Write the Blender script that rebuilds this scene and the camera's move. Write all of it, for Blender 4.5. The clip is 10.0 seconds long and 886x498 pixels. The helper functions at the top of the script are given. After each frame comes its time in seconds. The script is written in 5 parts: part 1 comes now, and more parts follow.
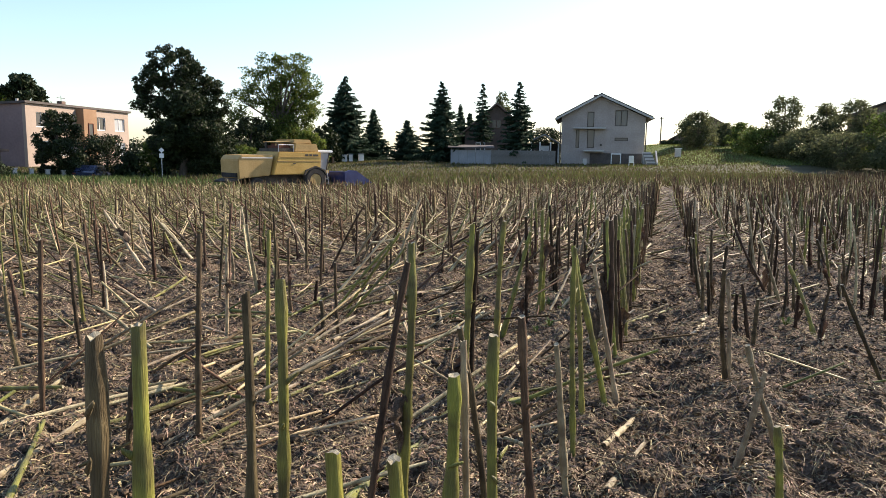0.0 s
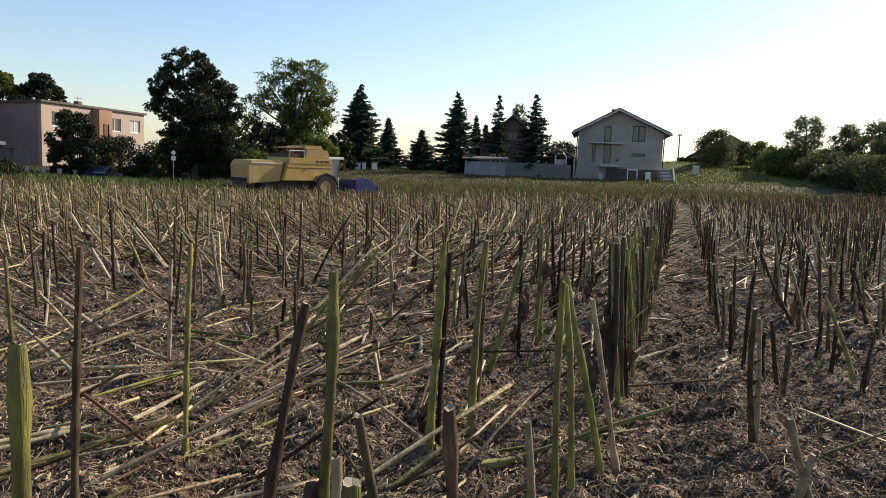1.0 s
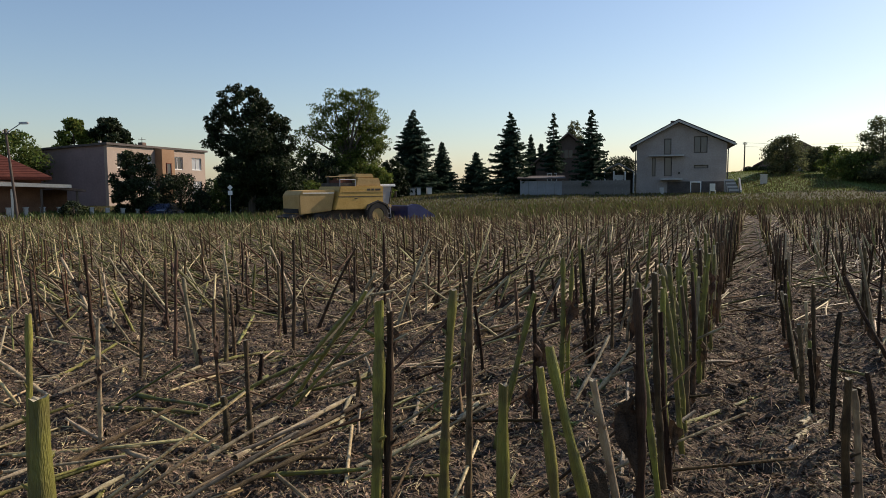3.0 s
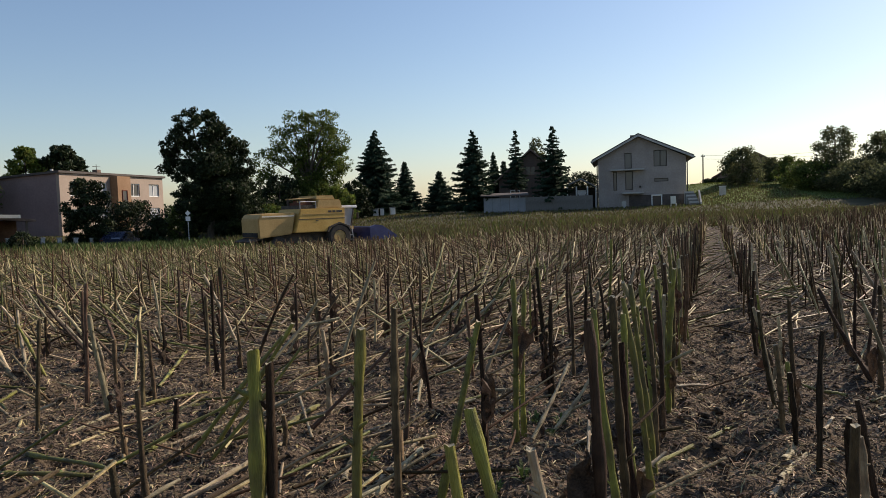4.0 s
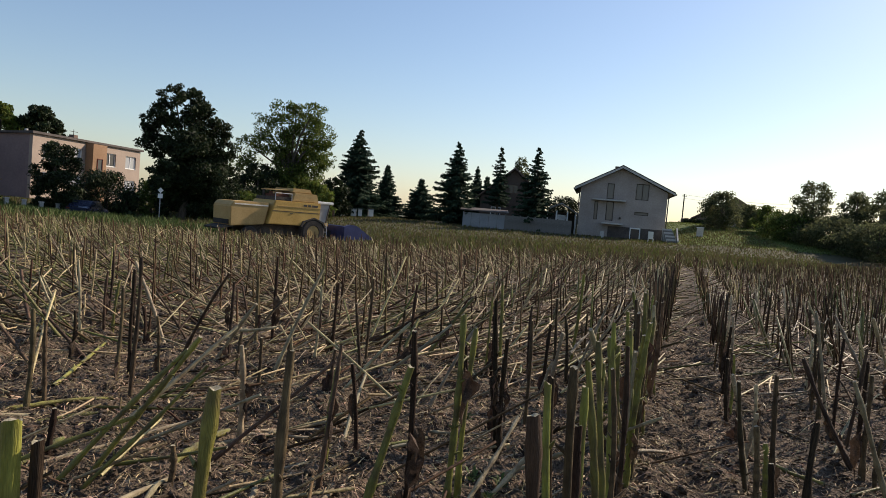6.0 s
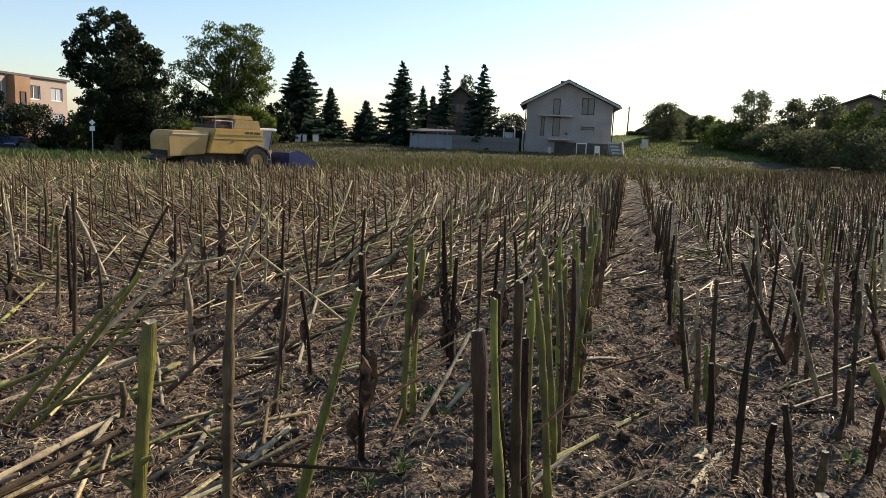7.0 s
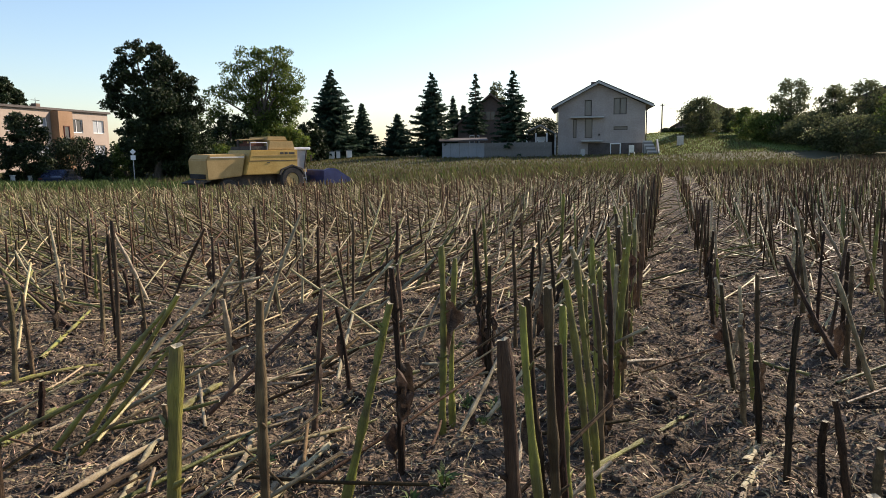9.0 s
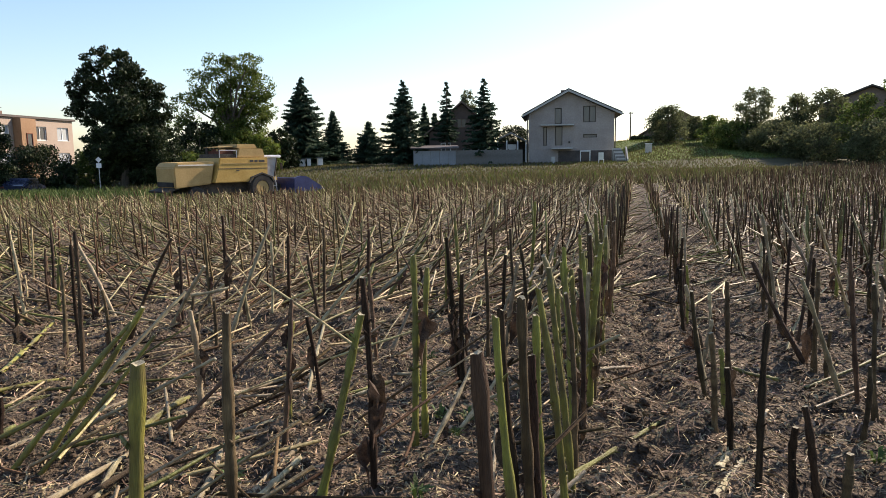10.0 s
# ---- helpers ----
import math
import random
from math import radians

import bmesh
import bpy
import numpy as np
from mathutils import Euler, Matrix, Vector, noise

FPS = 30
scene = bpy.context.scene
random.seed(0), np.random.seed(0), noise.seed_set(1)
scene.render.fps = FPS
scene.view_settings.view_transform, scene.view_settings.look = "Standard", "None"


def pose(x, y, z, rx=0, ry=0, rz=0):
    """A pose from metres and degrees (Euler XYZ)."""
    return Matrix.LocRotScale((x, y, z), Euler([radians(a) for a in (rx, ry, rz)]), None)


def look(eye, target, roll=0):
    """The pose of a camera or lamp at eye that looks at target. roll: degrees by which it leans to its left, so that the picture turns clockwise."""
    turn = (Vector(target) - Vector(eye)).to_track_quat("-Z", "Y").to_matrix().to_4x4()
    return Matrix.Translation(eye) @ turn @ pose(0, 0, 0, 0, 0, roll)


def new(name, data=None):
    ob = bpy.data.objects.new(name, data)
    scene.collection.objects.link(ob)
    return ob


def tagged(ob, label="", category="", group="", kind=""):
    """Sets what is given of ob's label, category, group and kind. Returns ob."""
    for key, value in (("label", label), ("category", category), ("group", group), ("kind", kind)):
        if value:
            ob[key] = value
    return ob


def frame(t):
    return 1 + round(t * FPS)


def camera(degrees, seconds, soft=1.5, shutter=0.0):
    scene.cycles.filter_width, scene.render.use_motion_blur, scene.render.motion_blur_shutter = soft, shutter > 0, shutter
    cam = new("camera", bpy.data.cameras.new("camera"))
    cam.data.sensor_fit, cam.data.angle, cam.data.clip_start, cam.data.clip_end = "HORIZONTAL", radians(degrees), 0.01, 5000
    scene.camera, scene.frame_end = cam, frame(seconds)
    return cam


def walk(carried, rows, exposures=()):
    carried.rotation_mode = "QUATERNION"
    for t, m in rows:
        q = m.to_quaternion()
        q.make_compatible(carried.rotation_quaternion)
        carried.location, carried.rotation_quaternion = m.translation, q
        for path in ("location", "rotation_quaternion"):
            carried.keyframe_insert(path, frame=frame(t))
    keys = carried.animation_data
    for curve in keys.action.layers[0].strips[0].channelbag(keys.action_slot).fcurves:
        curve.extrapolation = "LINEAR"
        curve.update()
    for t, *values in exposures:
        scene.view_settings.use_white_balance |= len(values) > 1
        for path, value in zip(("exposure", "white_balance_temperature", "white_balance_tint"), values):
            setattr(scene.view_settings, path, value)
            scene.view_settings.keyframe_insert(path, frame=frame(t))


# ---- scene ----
cam = camera(64.2, 10.0, soft=0.6)
ROWS = [
    (0.0, 0.000, 0.000, 1.578, 0.00, -7.66, -0.80),
    (0.5, 0.084, 0.434, 1.564, 0.27, -10.85, 1.28),
    (1.0, 0.253, 0.853, 1.542, 1.32, -6.82, -2.43),
    (1.5, 0.413, 1.160, 1.525, 3.16, -5.26, -2.80),
    (2.0, 0.487, 1.372, 1.539, -0.55, -5.29, -1.16),
    (2.5, 0.620, 1.685, 1.564, 5.22, -4.15, -0.97),
    (2.7, 0.648, 1.802, 1.558, 6.65, -5.10, -0.15),
    (3.8, 0.802, 2.448, 1.523, 3.61, -4.58, 2.45),
    (4.0, 0.830, 2.565, 1.517, 3.31, -3.54, 1.90),
    (4.5, 0.899, 2.833, 1.557, 3.80, -3.34, 0.42),
    (5.0, 0.911, 3.108, 1.532, 9.53, -5.05, 1.70),
    (5.5, 0.914, 3.216, 1.539, 11.08, -8.52, 0.17),
    (6.0, 0.952, 3.228, 1.566, 1.72, -2.78, -4.94),
    (6.2, 0.957, 3.237, 1.564, -1.45, -2.69, -6.17),
    (7.3, 0.988, 3.283, 1.550, -3.06, -10.11, -1.78),
    (7.5, 0.993, 3.292, 1.548, -3.95, -9.91, -1.98),
    (8.0, 0.998, 3.285, 1.554, -2.82, -9.59, -2.27),
    (8.5, 1.002, 3.286, 1.548, -1.09, -8.37, 0.82),
    (9.0, 1.019, 3.286, 1.554, 0.09, -8.11, 0.66),
    (9.5, 1.060, 3.304, 1.555, 0.96, -9.29, 0.69),
    (10.0, 1.020, 3.319, 1.559, -2.21, -7.54, 0.71),
]
EXPOSURES = [(t, stops, 7000, 15) for t, stops in ((0.0, 1.05), (0.5, 0.85), (1.0, 0.55), (1.5, 0.05), (2.0, 0.13), (2.5, 0.05), (4.0, 0.08), (4.5, 0.03), (5.0, 0.08), (5.5, 0.2), (6.0, 0.18), (6.2, 0.05), (7.3, 0.78), (7.5, 0.83), (8.0, 0.96), (8.5, 0.76), (9.0, 0.69), (9.5, 0.69), (10.0, 0.8))]
walk(cam, [(t, pose(x, y, z, 90 + pitch, roll, yaw)) for t, x, y, z, yaw, pitch, roll in ROWS], EXPOSURES)

# ---- light ----
SUN_AZ, SUN_EL = radians(53), radians(33)
world = bpy.data.worlds.new("sky")
scene.world = world
world.use_nodes = True
wn = world.node_tree.nodes
sky = wn.new("ShaderNodeTexSky")
sky.sky_type = "NISHITA"
sky.sun_disc = False
sky.sun_elevation, sky.sun_rotation = SUN_EL, SUN_AZ
sky.air_density, sky.dust_density, sky.ozone_density = 1.15, 0.65, 4.4
wn["Background"].inputs["Strength"].default_value = 0.125
world.node_tree.links.new(sky.outputs[0], wn["Background"].inputs["Color"])
sun_data = bpy.data.lights.new("sun", "SUN")
sun_data.energy, sun_data.angle, sun_data.color = 5.0, radians(0.6), (1.0, 0.90, 0.76)
sun = new("sun", sun_data)
SUN_WAY = Vector((math.cos(SUN_EL) * math.sin(SUN_AZ), math.cos(SUN_EL) * math.cos(SUN_AZ), math.sin(SUN_EL)))
sun.matrix_world = look(SUN_WAY * 200, (0, 0, 0))


# ---- materials ----
def material(name, c1, c2, scale=3.0, rough=0.8, bump=0.2, vary=0.0, by="object", metal=0.0, stretch=(1, 1, 1), spec=0.3, through_light=0.0, coat=0.0, depth=0.02, blotch=None):
    """Two scales of noise between two colours, a fine relief, and a tone that differs from piece to piece."""
    m = bpy.data.materials.new(name)
    m.use_nodes = True
    n, link = m.node_tree.nodes, m.node_tree.links.new
    bsdf = n["Principled BSDF"]
    coords = n.new("ShaderNodeTexCoord")
    mapping = n.new("ShaderNodeMapping")
    mapping.inputs["Scale"].default_value = stretch
    link(coords.outputs["Object"], mapping.inputs["Vector"])
    big, fine = n.new("ShaderNodeTexNoise"), n.new("ShaderNodeTexNoise")
    for tex, s in ((big, scale), (fine, scale * 9)):
        tex.inputs["Scale"].default_value = s
        tex.inputs["Detail"].default_value = 4
        link(mapping.outputs[0], tex.inputs["Vector"])
    mix = n.new("ShaderNodeMath")
    mix.operation = "MULTIPLY_ADD"
    mix.inputs[1].default_value = 0.45
    half = n.new("ShaderNodeMath")
    half.operation = "MULTIPLY"
    half.inputs[1].default_value = 0.55
    link(big.outputs[0], half.inputs[0])
    link(fine.outputs[0], mix.inputs[0])
    link(half.outputs[0], mix.inputs[2])
    ramp = n.new("ShaderNodeValToRGB")
    ramp.color_ramp.elements[0].position, ramp.color_ramp.elements[1].position = 0.36, 0.64
    ramp.color_ramp.elements[0].color, ramp.color_ramp.elements[1].color = (*c1, 1), (*c2, 1)
    link(mix.outputs[0], ramp.inputs[0])
    out = ramp.outputs[0]
    if blotch:
        patch = n.new("ShaderNodeTexNoise")
        patch.inputs["Scale"].default_value = 7.0
        patch.inputs["Detail"].default_value = 3
        link(coords.outputs["Object"], patch.inputs["Vector"])
        cover = n.new("ShaderNodeMapRange")
        cover.inputs["From Min"].default_value, cover.inputs["From Max"].default_value = 0.42, 0.6
        cover.inputs["To Max"].default_value = 0.85
        link(patch.outputs[0], cover.inputs["Value"])
        stain = n.new("ShaderNodeMix")
        stain.data_type = "RGBA"
        link(cover.outputs[0], stain.inputs[0])
        link(out, stain.inputs[6])
        stain.inputs[7].default_value = (*blotch, 1)
        out = stain.outputs[2]
    if vary:
        if by == "island":
            rnd = n.new("ShaderNodeNewGeometry").outputs["Random Per Island"]
        else:
            rnd = n.new("ShaderNodeObjectInfo").outputs["Random"]
        tone = n.new("ShaderNodeMapRange")
        tone.inputs["To Min"].default_value, tone.inputs["To Max"].default_value = 1 - vary, 1 + vary
        link(rnd, tone.inputs["Value"])
        hue = n.new("ShaderNodeHueSaturation")
        shift = n.new("ShaderNodeMapRange")
        wave = n.new("ShaderNodeMath")
        wave.operation = "FRACT"
        seven = n.new("ShaderNodeMath")
        seven.operation = "MULTIPLY"
        seven.inputs[1].default_value = 7.31
        link(rnd, seven.inputs[0])
        link(seven.outputs[0], wave.inputs[0])
        link(wave.outputs[0], shift.inputs["Value"])
        shift.inputs["To Min"].default_value, shift.inputs["To Max"].default_value = 0.5 - 0.05 * vary, 0.5 + 0.05 * vary
        link(shift.outputs[0], hue.inputs["Hue"])
        link(tone.outputs[0], hue.inputs["Value"])
        link(out, hue.inputs["Color"])
        out = hue.outputs[0]
    link(out, bsdf.inputs["Base Color"])
    bsdf.inputs["Roughness"].default_value = rough
    bsdf.inputs["Metallic"].default_value = metal
    bsdf.inputs["Specular IOR Level"].default_value = spec
    bsdf.inputs["Coat Weight"].default_value = coat
    if bump:
        relief = n.new("ShaderNodeBump")
        relief.inputs["Strength"].default_value = bump
        relief.inputs["Distance"].default_value = depth
        link(fine.outputs[0], relief.inputs["Height"])
        link(relief.outputs[0], bsdf.inputs["Normal"])
    if through_light:
        thin = n.new("ShaderNodeBsdfTranslucent")
        link(out, thin.inputs["Color"])
        both = n.new("ShaderNodeMixShader")
        both.inputs[0].default_value = through_light
        link(bsdf.outputs[0], both.inputs[1])
        link(thin.outputs[0], both.inputs[2])
        link(both.outputs[0], n["Material Output"].inputs["Surface"])
    return m


def glass_material(name, tint):
    m = bpy.data.materials.new(name)
    m.use_nodes = True
    b = m.node_tree.nodes["Principled BSDF"]
    b.inputs["Base Color"].default_value = (*tint, 1)
    b.inputs["Roughness"].default_value = 0.12
    b.inputs["Specular IOR Level"].default_value = 0.4
    return m


SOIL = material("soil", (0.017, 0.0115, 0.008), (0.165, 0.118, 0.078), 3.5, 0.95, 1.0, depth=0.05)
VERGE = material("verge_ground", (0.04, 0.042, 0.018), (0.085, 0.078, 0.038), 0.5, 0.95, 0.6)
LAWN = material("lawn_ground", (0.06, 0.095, 0.015), (0.13, 0.17, 0.03), 0.4, 0.95, 0.6)
FAR_LAND = material("far_land", (0.05, 0.06, 0.03), (0.10, 0.10, 0.05), 0.02, 0.95, 0.2)
STALK_BROWN = material("stalk_brown", (0.062, 0.040, 0.021), (0.185, 0.125, 0.066), 75, 0.65, 0.6, 0.5, stretch=(1, 1, 0.05), spec=0.25, blotch=(0.038, 0.023, 0.013))
STALK_GREEN = material("stalk_green", (0.14, 0.14, 0.024), (0.29, 0.28, 0.055), 60, 0.5, 0.5, 0.3, stretch=(1, 1, 0.06), spec=0.4, blotch=(0.085, 0.068, 0.026))
STALK_DARK = material("stalk_dark", (0.022, 0.014, 0.009), (0.095, 0.060, 0.036), 75, 0.8, 0.9, 0.35, stretch=(1, 1, 0.05), spec=0.15)
STALK_STRAW = material("stalk_straw", (0.30, 0.24, 0.13), (0.52, 0.43, 0.26), 60, 0.5, 0.5, 0.35, stretch=(1, 1, 0.06), spec=0.4, blotch=(0.17, 0.12, 0.068))
PITH = material("pith", (0.24, 0.21, 0.14), (0.44, 0.39, 0.28), 60, 0.9, 0.4)
FIELD_STALK = material("field_stalk", (0.030, 0.0165, 0.008), (0.125, 0.078, 0.038), 5, 0.75, 0.4, 0.55, by="island", spec=0.15)
FIELD_GREEN = material("field_green", (0.06, 0.062, 0.014), (0.175, 0.17, 0.045), 5, 0.55, 0.4, 0.4, by="island", spec=0.3)
FIELD_STRAW = material("field_straw", (0.165, 0.12, 0.055), (0.52, 0.41, 0.205), 5, 0.5, 0.4, 0.45, by="island", spec=0.4)
LITTER = material("litter", (0.04, 0.028, 0.017), (0.39, 0.29, 0.182), 6, 0.9, 0.3, 0.7, by="island")
DRY_LEAF = material("dry_leaf", (0.03, 0.02, 0.014), (0.11, 0.072, 0.05), 18, 0.85, 0.6, 0.3, through_light=0.15)
WEED = material("weed", (0.045, 0.075, 0.018), (0.10, 0.14, 0.04), 12, 0.7, 0.3, 0.3, by="island", through_light=0.25)
LEAF_DARK = material("leaf_dark", (0.013, 0.022, 0.009), (0.036, 0.052, 0.018), 0.8, 0.6, 0, 0.5, by="island", through_light=0.15, spec=0.2)
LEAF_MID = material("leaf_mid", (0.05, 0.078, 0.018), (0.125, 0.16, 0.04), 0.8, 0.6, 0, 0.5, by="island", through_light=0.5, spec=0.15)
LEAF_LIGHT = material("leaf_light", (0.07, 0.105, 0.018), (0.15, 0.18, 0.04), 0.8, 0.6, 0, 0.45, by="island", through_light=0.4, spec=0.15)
# greyed and lightened leaves: distant haze is put into the colour
LEAF_HAZE_GREY = material("leaf_haze_grey", (0.07, 0.082, 0.04), (0.13, 0.142, 0.068), 0.8, 0.7, 0, 0.45, by="island", through_light=0.5, spec=0.1)
NEEDLE = material("needle", (0.012, 0.028, 0.016), (0.035, 0.06, 0.035), 1.0, 0.9, 0, 0.45, by="island", through_light=0.08, spec=0.1)
GRASS_DRY = material("grass_dry", (0.07, 0.06, 0.026), (0.15, 0.125, 0.058), 0.6, 0.8, 0, 0.4, by="island", through_light=0.3)
GRASS_GREEN = material("grass_green", (0.055, 0.075, 0.016), (0.125, 0.145, 0.035), 0.6, 0.8, 0, 0.4, by="island", through_light=0.35)
BARK = material("bark", (0.05, 0.04, 0.03), (0.14, 0.11, 0.085), 5, 0.9, 0.8, stretch=(1, 1, 0.25))
RENDER_GREY = material("grey_render", (0.29, 0.25, 0.225), (0.40, 0.35, 0.315), 0.7, 0.9, 0.35)
RENDER_PINK = material("pink_render", (0.30, 0.235, 0.19), (0.36, 0.285, 0.23), 0.5, 0.9, 0.25)
# pink render with the purple shade of the unlit walls put into its colour
RENDER_PINK_SHADE = material("shaded_pink_render", (0.20, 0.145, 0.138), (0.26, 0.19, 0.18), 0.5, 0.9, 0.25)
RENDER_ORANGE = material("orange_render", (0.23, 0.135, 0.075), (0.29, 0.178, 0.105), 0.6, 0.9, 0.25)
RENDER_TAN = material("tan_render", (0.16, 0.115, 0.09), (0.24, 0.175, 0.135), 0.6, 0.9, 0.3)
RENDER_BRICK = material("brick_render", (0.15, 0.075, 0.045), (0.24, 0.125, 0.075), 1.2, 0.9, 0.3)
# tan render at little over half tone, with the shade on the house painted in
RENDER_SHADE = material("shaded_tan_render", (0.09, 0.064, 0.05), (0.14, 0.10, 0.08), 0.6, 0.9, 0.3)
ROOF_RED = material("red_tiles", (0.075, 0.018, 0.012), (0.135, 0.034, 0.02), 2.0, 0.8, 0.5, 0.15)
ROOF_DARK = material("dark_roofing", (0.05, 0.042, 0.038), (0.12, 0.10, 0.09), 1.5, 0.8, 0.4)
ROOF_BROWN = material("brown_roofing", (0.10, 0.065, 0.05), (0.19, 0.13, 0.10), 1.5, 0.85, 0.4)
WHITE = material("white_paint", (0.68, 0.67, 0.64), (0.82, 0.81, 0.79), 1.5, 0.6, 0.1)
CREAM = material("cream_board", (0.62, 0.56, 0.45), (0.76, 0.70, 0.58), 1.5, 0.6, 0.1)
CONCRETE = material("concrete", (0.36, 0.35, 0.32), (0.52, 0.50, 0.46), 1.4, 0.9, 0.4)
FENCE_GREY = material("grey_fence", (0.125, 0.12, 0.11), (0.19, 0.18, 0.165), 1.0, 0.9, 0.3)
FENCE_PALE = material("pale_panel", (0.20, 0.215, 0.23), (0.28, 0.295, 0.31), 1.0, 0.7, 0.2)
DARK_VOID = material("dark_interior", (0.02, 0.018, 0.018), (0.05, 0.045, 0.042), 1.0, 0.9, 0.2)
WOOD_POLE = material("pole_wood", (0.055, 0.042, 0.034), (0.13, 0.10, 0.078), 4, 0.85, 0.5, stretch=(1, 1, 0.1))
YELLOW = material("yellow_paint", (0.42, 0.255, 0.062), (0.53, 0.34, 0.10), 1.2, 0.5, 0.12)
YELLOW_DUSTY = material("dusty_yellow_paint", (0.37, 0.24, 0.09), (0.48, 0.325, 0.135), 1.5, 0.75, 0.15)
RUST = material("rusty_iron", (0.06, 0.022, 0.014), (0.16, 0.06, 0.035), 6.0, 0.85, 0.4)
BLUE = material("blue_paint", (0.016, 0.022, 0.075), (0.035, 0.045, 0.13), 1.5, 0.5, 0.1)
STEEL = material("worn_steel", (0.30, 0.31, 0.33), (0.48, 0.49, 0.52), 2.0, 0.45, 0.15, metal=0.6)
RUBBER = material("tyre_rubber", (0.02, 0.019, 0.018), (0.06, 0.052, 0.045), 3.0, 0.9, 0.3)
MACHINE_DARK = material("machine_dark", (0.03, 0.028, 0.025), (0.09, 0.075, 0.06), 2.0, 0.8, 0.3)
CAR_BLUE = material("car_blue", (0.022, 0.027, 0.05), (0.034, 0.042, 0.075), 2.0, 0.25, 0, coat=0.6)
GLASS = glass_material("window_glass", (0.03, 0.035, 0.045))
DUSTY_GLASS = glass_material("dusty_glass", (0.13, 0.125, 0.125))
PALE_GLASS = glass_material("curtained_glass", (0.30, 0.32, 0.34))


# ---- building tools ----
def smooth(a, b, x):
    t = np.clip((np.asarray(x, float) - a) / (b - a), 0, 1)
    return t * t * (3 - 2 * t)


def height(x, y):
    """The lie of the land: a level field with a hollow, a bank towards the houses, and a hill behind the lawn."""
    x, y = np.asarray(x, float), np.asarray(y, float)
    side = smooth(-24, -6, x)
    z = -0.95 * np.exp(-((x + 9) / 15) ** 2 - ((y - 47) / 15) ** 2)
    z = z + side * (0.25 * smooth(56, 68, y) * 0.6 + 0.5 * smooth(66, 77, y))
    z = z - (1 - side) * (0.8 * smooth(25, 48, y) - 0.45 * smooth(52, 64, y))
    return z + 2.6 * smooth(66, 98, y) * smooth(19, 30, x) - 0.6 * np.exp(-((x + 29.2) / 5) ** 2 - ((y - 59) / 5) ** 2)


def grain(x, y, size, seed):
    """Smooth random relief of unit strength."""
    x, y = np.asarray(x, float) / size, np.asarray(y, float) / size
    table = np.random.RandomState(seed).rand(256, 256)
    i, j = np.floor(x).astype(int), np.floor(y).astype(int)
    u, v = x - i, y - j
    u, v = u * u * (3 - 2 * u), v * v * (3 - 2 * v)
    a, b = table[i % 256, j % 256], table[(i + 1) % 256, j % 256]
    c, d = table[i % 256, (j + 1) % 256], table[(i + 1) % 256, (j + 1) % 256]
    return (a * (1 - u) + b * u) * (1 - v) + (c * (1 - u) + d * u) * v - 0.5


def mesh_of(name, verts, quads, mats, index=None, smooth_faces=False):
    """A mesh from arrays of corners and four-sided faces."""
    me = bpy.data.meshes.new(name)
    verts, quads = np.asarray(verts, np.float32), np.asarray(quads, np.int32)
    me.vertices.add(len(verts))
    me.vertices.foreach_set("co", verts.ravel())
    me.loops.add(quads.size)
    me.loops.foreach_set("vertex_index", quads.ravel())
    me.polygons.add(len(quads))
    me.polygons.foreach_set("loop_start", np.arange(len(quads), dtype=np.int32) * 4)
    for m in mats:
        me.materials.append(m)
    if index is not None:
        me.polygons.foreach_set("material_index", np.asarray(index, np.int32))
    if smooth_faces:
        me.polygons.foreach_set("use_smooth", np.ones(len(quads), bool))
    me.update(calc_edges=True)
    return me


